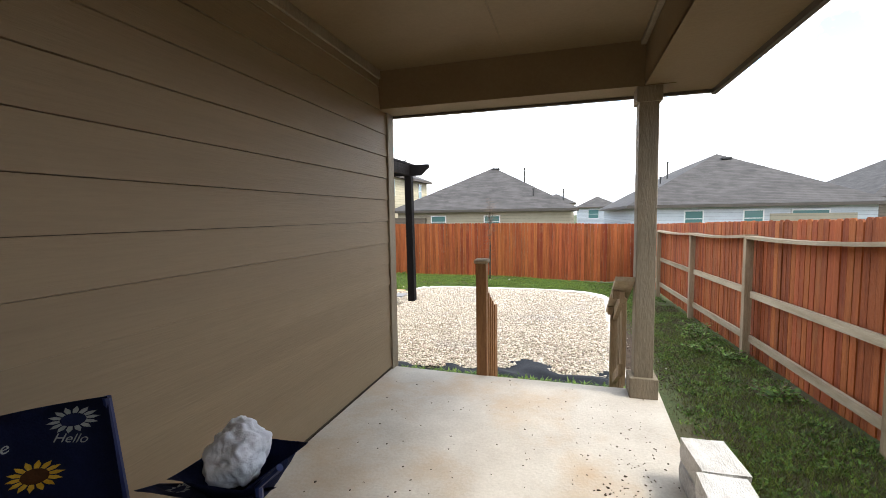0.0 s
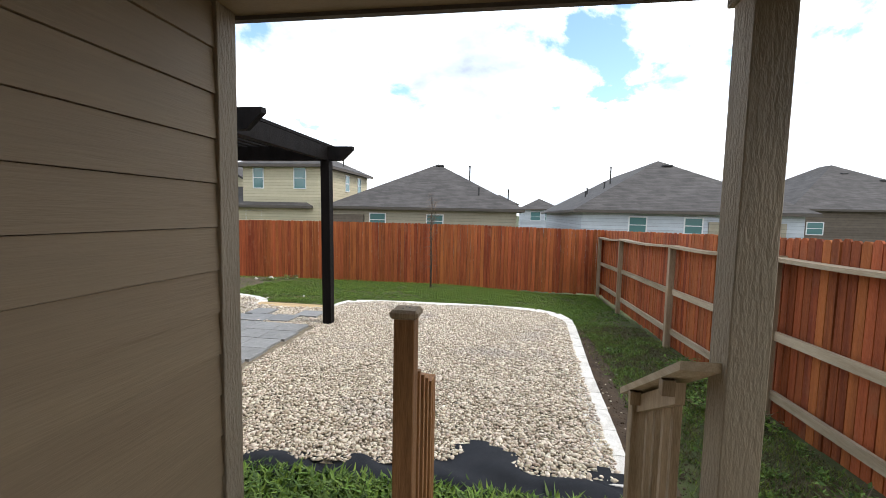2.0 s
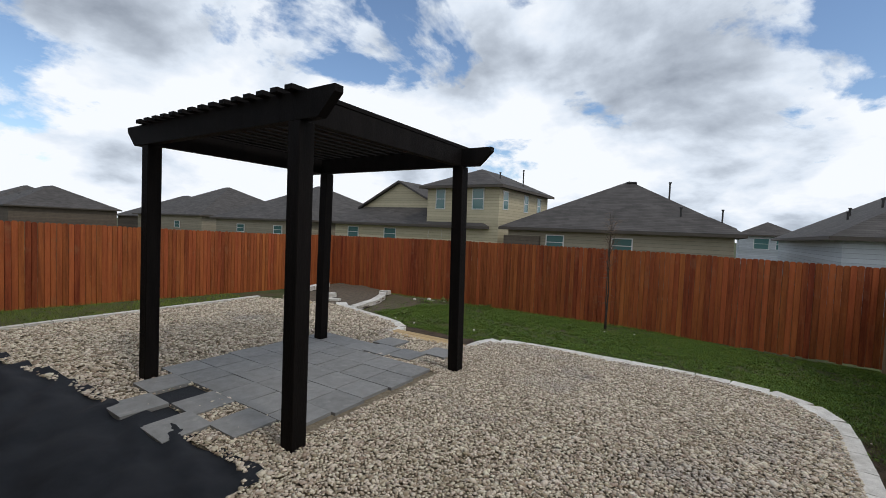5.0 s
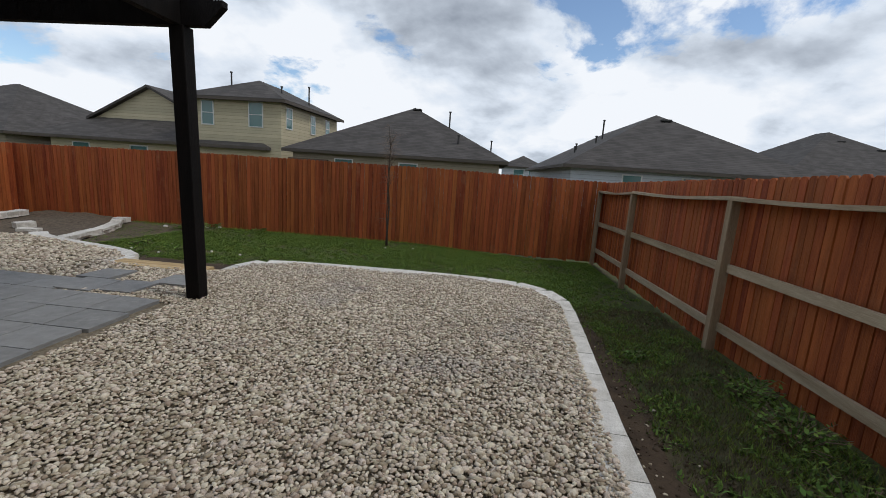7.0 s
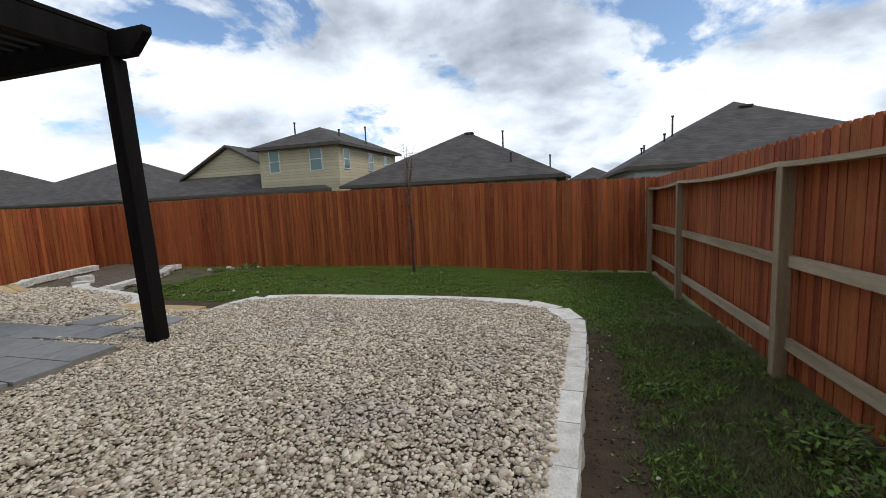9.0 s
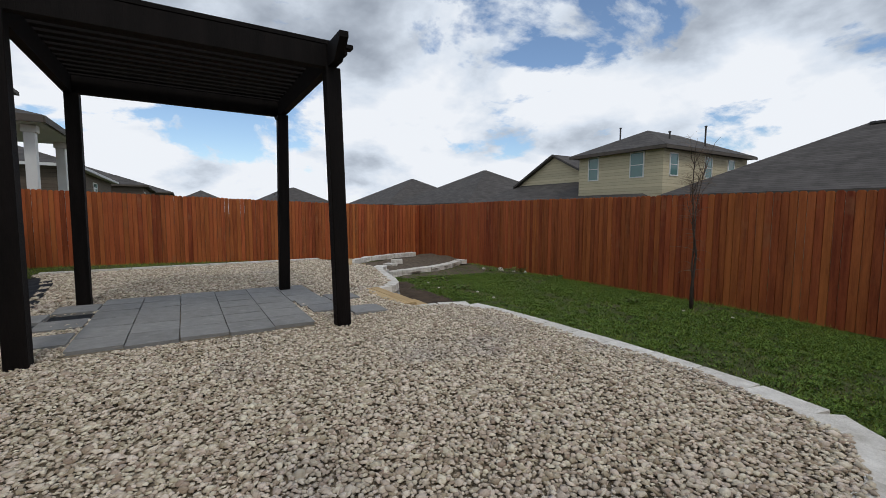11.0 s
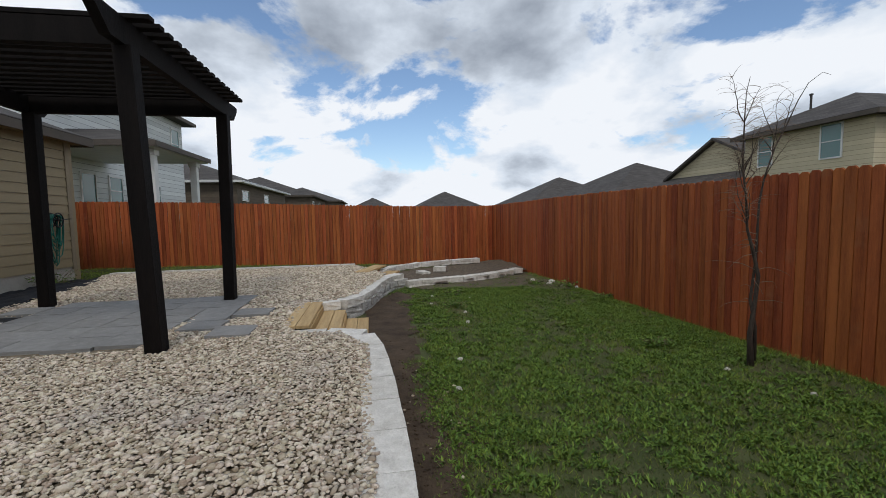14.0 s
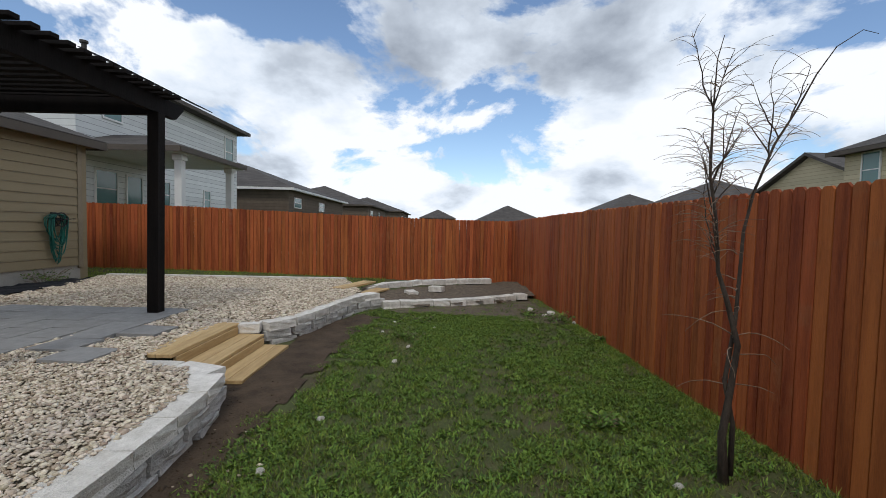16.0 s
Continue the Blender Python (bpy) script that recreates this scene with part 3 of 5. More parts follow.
def fence_run(fence, p, q, top, back=0.0):
    """Pickets from p to q on the plan; top(u) gives the height of their tops, u from 0 to 1."""
    length = math.hypot(q[0] - p[0], q[1] - p[1])
    turn = math.degrees(math.atan2(q[1] - p[1], q[0] - p[0]))
    n = int(length / PITCH)
    for i in range(n):
        u = (i + 0.5) / n
        me = random.choice(PICKETS)
        h = max(v.co.z for v in me.vertices)
        j = random.uniform(-0.004, 0.004)
        x, y = lerp(p[0], q[0], u), lerp(p[1], q[1], u)
        ox, oy = -math.sin(radians(turn)) * (j + back), math.cos(radians(turn)) * (j + back)
        link_mesh("picket", me, None, fence, pose(x + ox, y + oy, top(u) - h + random.uniform(-0.008, 0.008), 0, random.uniform(-0.08, 0.08), turn + random.uniform(-1.2, 1.2)))


FY, FXR, FXL = 14.38, 2.42, -11.65


def fence_y(x):
    """The back fence runs a little askew."""
    return FY + 0.032 * (x - FXR)


def back_top(x):
    return lerp(lerp(1.0, 1.06, smooth01(-12.0, -6.0, x)), 1.0, smooth01(-2.0, 2.4, x))


def side_top(y):
    return 1.20 - 0.027 * (y - 6.55)


def left_top(y):
    return lerp(1.25, 1.0, smooth01(2.0, 14.0, y))


fence_back = tagged(empty("picket_fence", 0, 0, 0, "red-brown stained cedar picket fence across the back of the yard", "fence"), group="yard fences")
fence_run(fence_back, (FXL - 0.03, fence_y(FXL)), (FXR + 0.06, FY), lambda u: back_top(lerp(FXL, FXR, u)))
for zoff in (-0.35, -1.0, -1.5):
    bm = box(0, FXR - FXL, 0.014, 0.052, 0.98 + zoff, 1.07 + zoff)
    bmesh.ops.transform(bm, matrix=pose(FXL, fence_y(FXL), 0, 0, 0, math.degrees(math.atan(0.032))), verts=bm.verts[:])
    part("rail", bm, rail_m, fence_back)
fence_left = tagged(empty("picket_fence", 0, 0, 0, "red-brown stained cedar picket fence beside the house end", "fence"), group="yard fences")
fence_run(fence_left, (FXL, -1.5), (FXL, fence_y(FXL)), lambda u: left_top(lerp(-1.5, FY, u)))
for zoff in (-0.35, -1.0, -1.5):
    part("rail", box(FXL - 0.05, FXL - 0.012, -1.5, fence_y(FXL), 0.95 + zoff, 1.04 + zoff), rail_m, fence_left)
fence_right = tagged(empty("picket_fence", 0, 0, 0, "red-brown stained cedar fence showing its pine posts and rails", "fence"), group="yard fences")
fence_run(fence_right, (FXR + 0.06, FY), (FXR + 0.06, -2.5), lambda u: side_top(lerp(FY, -2.5, u)))
POSTS_Y = (-1.35, 1.25, 3.9, 6.52, 9.08, 12.1, 14.36)
for y in POSTS_Y:
    zt = side_top(y)
    part("post", box(FXR - 0.1, FXR - 0.012, y - 0.045, y + 0.045, zt - 2.1, zt - 0.20, 0.004), fpost_m, fence_right)
for k, (y0, y1) in enumerate(zip(POSTS_Y, POSTS_Y[1:])):
    for off, wob in ((-0.215, 0.012), (-0.95, 0.02), (-1.55, 0.02)):
        bm = bmesh.new()
        x0, x1 = (FXR - 0.10, FXR + 0.046) if off > -0.5 else (FXR - 0.035, FXR + 0.0)
        hh = 0.036 if off > -0.5 else 0.086
        rows_v = []
        ya, yb = (y0, y1) if off > -0.5 else (y0 + 0.046, y1 - 0.046)
        a_off, b_off = random.uniform(-wob, wob), random.uniform(-wob, wob)
        for s in range(7):
            u = s / 6
            yy = lerp(ya, yb, u)
            zz = side_top(yy) + off + lerp(a_off, b_off, u) - (0.03 * math.sin(math.pi * u) if off > -0.5 else 0.0)
            rows_v.append([bm.verts.new((x, yy, z)) for x, z in ((x0, zz), (x1, zz), (x1, zz + hh), (x0, zz + hh))])
        for a, b in zip(rows_v, rows_v[1:]):
            for m in range(4):
                bm.faces.new((a[m], a[(m + 1) % 4], b[(m + 1) % 4], b[m]))
        bm.faces.new(rows_v[0][::-1])
        bm.faces.new(rows_v[-1])
        bmesh.ops.recalc_face_normals(bm, faces=bm.faces[:])
        part("rail", bm, rail_m, fence_right)

# ---- limestone retaining walls ----
def rough_block(seed, rough=0.05):
    """A unit block, centred, with split faces and worn edges."""
    bm = bmesh.new()
    bmesh.ops.create_cube(bm, size=1.0)
    bmesh.ops.subdivide_edges(bm, edges=bm.edges[:], cuts=3, use_grid_fill=True)
    for v in bm.verts:
        edge = sum(abs(abs(c) - 0.5) < 1e-4 for c in v.co)
        d = noise.noise_vector(v.co * 2.3 + Vector((seed * 7.1, seed * 3.3, 0)))
        v.co *= 1.0 - 0.025 * max(0, edge - 1)
        v.co += Vector((d.x * 0.02, d.y * rough * 1.6, d.z * 0.05))
    me = bpy.data.meshes.new("stone")
    bm.to_mesh(me)
    bm.free()
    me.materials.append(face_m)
    return me


def cap_block(seed):
    bm = bmesh.new()
    bmesh.ops.create_cube(bm, size=1.0)
    bmesh.ops.subdivide_edges(bm, edges=bm.edges[:], cuts=2, use_grid_fill=True)
    for v in bm.verts:
        edge = sum(abs(abs(c) - 0.5) < 1e-4 for c in v.co)
        d = noise.noise_vector(v.co * 2.9 + Vector((seed * 5.3, seed, 2)))
        v.co.x *= 1.0 - 0.006 * max(0, edge - 1)
        if v.co.z < 0.4:
            v.co += Vector((d.x * 0.008, d.y * 0.085, d.z * 0.04))
        else:
            v.co += Vector((d.x * 0.006, d.y * 0.02, d.z * 0.012))
    me = bpy.data.meshes.new("cap_stone")
    bm.to_mesh(me)
    bm.free()
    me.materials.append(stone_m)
    return me


BLOCKS = [rough_block(k) for k in range(8)]
CAPS = [cap_block(k) for k in range(5)]


def set_block(name, me, parent, x, y, z, size, rz, tilt=0.0):
    m = pose(x, y, z, random.uniform(-tilt, tilt), random.uniform(-tilt, tilt), math.degrees(rz)) @ Matrix.Diagonal((*size, 1))
    return link_mesh(name, me, None, parent, m)


def retaining_wall(label, line, courses, cap=True, cap_len=0.39):
    wall = empty("retaining_wall", 0, 0, 0, label, "retaining wall", "garden walls")
    if cap:
        for x, y, a in along(line, cap_len):
            set_block("cap_stone", random.choice(CAPS), wall, x, y, CAP - 0.05, (cap_len - 0.004, 0.235, 0.105), a + random.uniform(-0.012, 0.012), 0.4)
    for c in range(courses):
        ln = 0.36 + 0.04 * (c % 2)
        pts = along(line, ln)
        for x, y, a in pts:
            z = CAP - 0.105 - 0.055 - c * 0.112
            if z < ground_z(x, y) - 0.10:
                continue
            j = random.uniform(0.9, 1.02)
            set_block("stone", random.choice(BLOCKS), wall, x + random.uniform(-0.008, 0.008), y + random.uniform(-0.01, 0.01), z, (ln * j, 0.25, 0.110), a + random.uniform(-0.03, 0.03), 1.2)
    return wall


BED_CURVE, WEST_CURVE = bend(BED_LINE, 1), bend(WEST_LINE, 2)
retaining_wall("low white limestone retaining wall with flat caps round the gravel", BED_CURVE, 4)
retaining_wall("curving white limestone wall with flat caps beside timber steps", WEST_CURVE, 3)
curb = empty("gravel_curb", 0, 0, 0, "single row of flat white stones edging the gravel", "curb", "garden walls")
for x, y, a in along([(-9.2, 9.9), (-9.15, 8.0), (-9.1, 6.0), (-9.02, 4.8)], 0.34):
    set_block("cap_stone", random.choice(CAPS), curb, x, y, GRAVEL - 0.02, (0.33, 0.12, 0.08), a, 0.5)

# corner planting bed of single stones
bed = empty("planting_bed", 0, 0, 0, "mulched corner bed edged with loose white stones", "flower bed", "garden walls")
BED_EDGE = [(-7.35, 10.95), (-7.55, 11.6), (-7.75, 12.3), (-8.1, 13.0), (-8.55, 13.55)]
for x, y, a in along(BED_EDGE, 0.31):
    set_block("stone", random.choice(CAPS), bed, x, y, -0.625, (0.30, 0.2, 0.13), a + random.uniform(-0.1, 0.1), 3)
for x, y, a in along([(-8.5, 10.45), (-9.3, 10.75), (-9.9, 11.4), (-10.3, 12.3), (-10.6, 13.2)], 0.31):
    set_block("stone", random.choice(CAPS), bed, x, y, -0.545, (0.30, 0.19, 0.12), a + random.uniform(-0.1, 0.1), 3)
for x, y, z, a in ((-8.3, 11.4, -0.56, 0.4), (-9.0, 11.9, -0.55, 1.2), (-8.52, 13.62, -0.60, 0.2)):
    set_block("stone", CAPS[1], bed, x, y, z, (0.3, 0.2, 0.11), a, 3)
BED_AREA = [(-7.4, 10.9), (-7.7, 12.2), (-8.5, 13.55), (-9.4, 14.1), (-11.0, 14.2), (-10.8, 13.0), (-10.1, 11.5), (-9.3, 10.75), (-8.3, 10.5)]
mb = bmesh.new()
mv = {}
for ix in range(-116, -70, 2):
    for iy in range(102, 146, 2):
        x, y = ix / 10, iy / 10
        if inside(x, y, BED_AREA):
            quad = []
            for dx, dy in ((0, 0), (0.2, 0), (0.2, 0.2), (0, 0.2)):
                key = (round(x + dx, 1), round(y + dy, 1))
                if key not in mv:
                    hump = 0.10 * noise.noise((key[0] * 0.9, key[1] * 0.9, 2)) + 0.03 * noise.noise((key[0] * 4, key[1] * 4, 5))
                    mv[key] = mb.verts.new((*key, -0.60 + hump))
                quad.append(mv[key])
            mb.faces.new(quad)
part("mulch", mb, mulch_m, bed, "grey-brown mulch and soil", smooth=True)


# ---- timber steps down to the lawn ----
def board(x0, x1, y0, y1, z1, t=0.036):
    return box(x0, x1, y0, y1, z1 - t, z1, 0.004)


tsteps = empty("garden_steps", 0, 0, 0, "new yellow lumber steps set into the garden wall", "steps", "garden steps")
for k, (z, y0) in enumerate(((-0.405, 9.34), (-0.525, 9.64), (-0.64, 9.94))):
    for b in range(2):
        part("tread_board", board(-4.78 + 0.03 * k, -3.50 - 0.02 * k, y0 + b * 0.145, y0 + b * 0.145 + 0.139, z), lumber_m, tsteps)
    part("riser_board", box(-4.72, -3.56, y0 + 0.262, y0 + 0.298, z - 0.145, z - 0.038, 0.003), lumber_m, tsteps)
fsteps = empty("garden_steps", 0, 0, 0, "pale lumber step at the far gravel edge", "steps", "garden steps", rz=-20)
fsteps.matrix_basis = pose(-8.3, 10.25, 0, 0, 0, -20)
for b, (y0, z) in enumerate(((-0.12, -0.39), (0.03, -0.39), (0.20, -0.52), (0.35, -0.52))):
    part("tread_board", board(-0.6, 0.6, y0, y0 + 0.14, z), lumber_m, fsteps)

# ---- pavers under the pergola ----
paving = empty("paver_patio", 0, 0, 0, "grey square concrete pavers laid on gravel under the pergola", "pavement", kind="structure")
pv = box(-0.5, 0.5, -0.5, 0.5, -0.5, 0.5, 0.012)
paver_me = bpy.data.meshes.new("paver")
pv.to_mesh(paver_me)
pv.free()
paver_me.materials.append(paver_m)
PS = 0.405


def lay(x, y, z=GRAVEL + 0.001, w=PS - 0.008, d=PS - 0.008, rz=0.0, tilt=0.6):
    m = pose(x, y, z - 0.02, random.uniform(-tilt, tilt), random.uniform(-tilt, tilt), rz + random.uniform(-0.8, 0.8)) @ Matrix.Diagonal((w, d, 0.045, 1))
    link_mesh("paver", paver_me, None, paving, m)


for i in range(6):
    for j in range(6):
        x, y = -5.34 + i * PS, 6.41 + j * PS
        if j == 5 and i > 2:
            continue
        lay(x + (0.04 if j % 2 else 0), y)
for x, y in ((-5.02, 6.0), (-4.20, 6.0), (-4.62, 5.60), (-3.90, 5.62), (-3.55, 5.99), (-3.72, 8.52), (-4.13, 8.47), (-3.42, 8.90), (-4.3, 8.88)):
    lay(x, y, GRAVEL + 0.008, tilt=1.2)
for x, y in ((-4.61, 6.0), (-4.26, 5.60)):
    part("paver_gap", box(x - 0.19, x + 0.19, y - 0.19, y + 0.19, GRAVEL - 0.04, GRAVEL - 0.024), fabric_m, paving, "dark fabric showing in a missing paver's place")


# ---- black landscape fabric ----
def cloth(name, outline, label, z, step=0.09, amp=0.035):
    bm, vs = bmesh.new(), {}
    xs, ys = [p[0] for p in outline], [p[1] for p in outline]
    nx, ny = int((max(xs) - min(xs)) / step) + 1, int((max(ys) - min(ys)) / step) + 1
    for i in range(nx):
        for j in range(ny):
            cx, cy = min(xs) + (i + 0.5) * step, min(ys) + (j + 0.5) * step
            if not inside(cx, cy, outline):
                continue
            quad = []
            for di, dj in ((0, 0), (1, 0), (1, 1), (0, 1)):
                key = (i + di, j + dj)
                if key not in vs:
                    x, y = min(xs) + key[0] * step, min(ys) + key[1] * step
                    fold = amp * (abs(math.sin(7.0 * (x * 0.5 + y) + 3 * noise.noise((x * 1.3, y * 1.3, 1)))) ** 2) + 0.03 * noise.noise((x * 3, y * 3, 4))
                    vs[key] = bm.verts.new((x + 0.02 * noise.noise((x * 6, y * 6, 9)), y + 0.03 * noise.noise((x * 5, y * 5, 3)), z(x, y) + fold))
                quad.append(vs[key])
            bm.faces.new(quad)
    ob = part(name, bm, fabric_m, smooth=True)
    return tagged(ob, label, "fabric", "landscape fabric")


cloth("landscape_fabric", [(-1.95, 4.62), (-1.95, 4.9), (-1.2, 4.95), (-0.75, 5.0), (-0.55, 5.2), (-0.25, 5.32), (0.1, 5.1), (0.35, 4.98), (0.6, 5.1), (0.8, 5.0), (0.84, 4.55), (0.2, 4.62), (-0.5, 4.58)],
      "wrinkled black weed fabric at the gravel edge near the steps", lambda x, y: GRAVEL - 0.02 - 0.05 * smooth01(4.85, 4.6, y), 0.05, 0.03)
cloth("landscape_fabric", [(-2.5, 4.3), (-2.55, 5.15), (-2.75, 5.68), (-3.4, 5.70), (-4.1, 5.58), (-4.9, 5.55), (-5.7, 5.5), (-6.9, 5.35), (-7.9, 5.2), (-8.6, 4.75), (-8.6, 4.2), (-5, 4.1), (-3, 4.2)],
      "wide folded black weed fabric along the house", lambda x, y: GRAVEL - 0.03 - 0.06 * smooth01(5.0, 4.3, y), 0.075, 0.05)

# ---- neighbouring houses ----
def window(house_wall, x, y, z0, z1, w, facing="s", frame_m=None, sill=True):
    """A window set on a wall: facing 's' looks towards -y, 'n' towards +y, 'e' towards +x."""
    win = bpy.data.objects.new("window", None)
    scene.collection.objects.link(win)
    win.parent = house_wall
    win.matrix_basis = pose(x, y, z0, 0, 0, {"s": 0, "n": 180, "e": 90}[facing])
    h = z1 - z0
    frame_m = frame_m or whitetrim_m
    bm = box(-w / 2, w / 2, -0.05, 0.0, h - 0.06, h)
    add_box(bm, -w / 2, w / 2, -0.05, 0.0, 0.0, 0.06)
    add_box(bm, -w / 2, -w / 2 + 0.06, -0.05, 0.0, 0.06, h - 0.06)
    add_box(bm, w / 2 - 0.06, w / 2, -0.05, 0.0, 0.06, h - 0.06)
    add_box(bm, -w / 2 + 0.06, w / 2 - 0.06, -0.04, -0.01, h * 0.48, h * 0.48 + 0.04)
    part("frame", bm, frame_m, win)
    part("pane", box(-w / 2 + 0.06, w / 2 - 0.06, -0.022, -0.014, 0.06, h - 0.06), glass_m, win)
    return win


def pipe(house_roof, x, y, z, h, r=0.05):
    bm = tube([(x, y, z), (x, y, z + h)], r, 8)
    add_tube(bm, [(x, y, z + h), (x, y, z + h + 0.08)], r * 1.6, 8)
    part("vent_pipe", bm, vent_m, house_roof)


def roof_vent(house_roof, x, y, z, turn=0.0):
    bm = box(-0.28, 0.28, -0.22, 0.22, 0.0, 0.13, 0.03)
    bmesh.ops.transform(bm, matrix=pose(x, y, z, 0, 0, turn), verts=bm.verts[:])
    part("roof_vent", bm, vent_m, house_roof)


def house(label, x0, x1, y0, y1, base, eave, wall_m, pitch=0.5, over=0.45, windows=(), facing="s", fascia=None, group="neighbouring houses"):
    """A one-storey hip-roofed house; x0 to y1 is the eave rectangle."""
    h = empty("house", (x0 + x1) / 2, (y0 + y1) / 2, base, label, "house", group)
    cx, cy = (x0 + x1) / 2, (y0 + y1) / 2
    hx, hy = (x1 - x0) / 2, (y1 - y0) / 2
    wall = part("wall", box(-hx + over, hx - over, -hy + over, hy - over, -1.5, eave - base), wall_m, h)
    bm, ridge, top = hip_roof(-hx, hx, -hy, hy, eave - base, pitch, thick=0.02)
    roof = part("roof", bm, roof_m, h)
    fm = fascia or fascia_m
    ze = eave - base - 0.02
    part("fascia", box(-hx, hx, -hy - 0.03, -hy, ze - 0.15, ze), fm, roof)
    part("fascia", box(-hx, hx, hy, hy + 0.03, ze - 0.15, ze), fm, roof)
    part("fascia", box(hx, hx + 0.03, -hy, hy, ze - 0.15, ze), fm, roof)
    part("fascia", box(-hx - 0.03, -hx, -hy, hy, ze - 0.15, ze), fm, roof)
    part("soffit", box(-hx, hx, -hy, hy, ze - 0.1, ze - 0.03), fm, roof)
    for wx, z0, z1, w in windows:
        if facing == "s":
            window(h, wx - cx, -hy + over, z0 - base, z1 - base, w, "s")
        elif facing == "n":
            window(h, wx - cx, hy - over, z0 - base, z1 - base, w, "n")
    return h, roof, (cx, cy, base), ridge


# tan house straight behind the back fence
h, roof, c, ridge = house("tan single-storey house with grey hip shingle roof", -11.7, 0.75, 27.7, 44.1, -1.2, 1.70, tan_wall_m, pitch=0.53,
                          windows=((-8.3, 0.45, 1.32, 1.08), (-4.65, 0.45, 1.3, 1.08)))
part("porch_opening", box(-5.9, -3.7, -8.0, -7.72, -0.4, 2.4), brown_wall_m, h)
part("porch_post", box(-6.05, -5.9, -7.8, -7.65, -0.2, 2.4), brown_wall_m, h)
roof_vent(roof, 0.2, -2.25, 5.98)
pipe(roof, 2.4, -2.4, 4.85, 1.1)
pipe(roof, 3.4, -6.6, 3.5, 0.65)
pipe(roof, 5.2, 0.8, 3.5, 1.0)

# pale grey house behind the far corner
h, roof, c, ridge = house("pale grey single-storey house with grey hip shingle roof", 3.3, 15.1, 25.9, 50.0, -1.2, 1.74, blue_wall_m, pitch=0.555,
                          windows=((6.65, 0.5, 1.42, 0.95), (9.42, 0.52, 1.42, 0.95), (11.9, 0.5, 1.4, 1.65)))
part("porch_opening", box(0.95, 4.6, -11.68, -11.5, 0.0, 2.4), tan_wall_m, h)
roof_vent(roof, 0.3, -6.9, 5.75)
for px, py, pz, ph in ((-2.4, -4.0, 4.7, 1.3), (-3.2, -6.0, 4.3, 0.5), (-3.6, -2.0, 4.1, 0.5), (-4.2, -5.0, 3.75, 0.45)):
    pipe(roof, px, py, pz, ph)
for wy in (-8.5, -3.0, 1.5):
    part("side_window", box(-5.43, -5.36, wy - 0.35, wy + 0.35, 1.25, 2.1), glass_m, h)

# farther houses behind those
h, roof, c, ridge = house("distant grey-roofed house beyond the pale grey one", 21.0, 35.0, 38.5, 54.0, -1.0, 2.3, brown_wall_m, pitch=0.58, windows=((23.0, 0.3, 1.3, 1.2), (29.0, 0.3, 1.3, 1.2)))
roof_vent(roof, 0.0, -2.2, 6.4)
roof_vent(roof, 2.2, -3.4, 5.75)
h, roof, c, ridge = house("distant grey house between two nearer roofs", 1.0, 7.5, 66.0, 78.0, -1.2, 2.3, blue_wall_m, windows=((3.6, 0.6, 1.9, 1.5), (5.6, 0.6, 1.9, 1.3)))
h, roof, c, ridge = house("distant house with grey roof", -6.0, 1.5, 84.0, 96.0, -1.2, 3.4, tan_wall_m)

# cream two-storey house with a gabled wing
TX0, TX1, TY0, TY1 = -18.6, -12.05, 28.7, 38.6
h = empty("two_storey_house", 0, 0, 0.34, "cream two-storey house with a gabled grey-roofed wing", "house", "neighbouring houses")
part("lower_wall", box(-27.6, -13.6, 29.2, 40.0, -2.7, 1.3), cream_wall_m, h)
wall = part("upper_wall", box(TX0 + 0.45, TX1 - 0.4, TY0 + 0.45, TY1 - 0.4, -1.2, 4.05), cream_wall_m, h)
bm, ridge, top = hip_roof(TX0, TX1, TY0, TY1, 4.08, 0.46, thick=0.16)
roof = part("upper_roof", bm, roof_m, h)
part("fascia", box(TX0, TX1, TY0 - 0.03, TY0, 3.88, 4.04), fascia_m, roof)
part("fascia", box(TX1, TX1 + 0.03, TY0, TY1, 3.88, 4.04), fascia_m, roof)
roof_vent(roof, -15.6, 32.2, 5.35)
pipe(roof, -17.0, 31.6, 4.9, 1.0)
pipe(roof, -12.9, 34.0, 4.3, 1.3)
pipe(roof, -13.6, 31.5, 4.55, 0.6)
bm, _, _ = hip_roof(-29.0, -13.1, 28.7, 41.0, 1.34, 0.5, thick=0.16)
lower = part("lower_roof", bm, roof_m, h)
part("fascia", box(-29.0, -13.1, 28.67, 28.70, 1.16, 1.33), fascia_m, lower)
gable = bmesh.new()
gy0 = 31.4
ga = [(-26.6, 2.75), (-18.3, 2.75), (-22.5, 4.80)]
pts = []
for y in (gy0 - 0.35, 40.5):
    pts.append([gable.verts.new((x, y, z + 0.06)) for x, z in ((ga[0][0] - 0.3, ga[0][1] - 0.14), ga[2], (ga[1][0] + 0.3, ga[1][1] - 0.14))])
    pts.append([gable.verts.new((x, y, z - 0.1)) for x, z in ((ga[0][0] - 0.3, ga[0][1] - 0.14), ga[2], (ga[1][0] + 0.3, ga[1][1] - 0.14))])
a, b, c2, d = pts
for k in (0, 1):
    gable.faces.new((a[k], a[k + 1], c2[k + 1], c2[k]))
    gable.faces.new((b[k], b[k + 1], d[k + 1], d[k]))
    gable.faces.new((a[k], a[k + 1], b[k + 1], b[k]))
for k in (0, 2):
    gable.faces.new((a[k], b[k], d[k], c2[k]))
bmesh.ops.recalc_face_normals(gable, faces=gable.faces[:])
groof = part("gable_roof", gable, roof_m, h)
gw = bmesh.new()
f1 = [gw.verts.new((x, gy0, z - 0.11)) for x, z in ga]
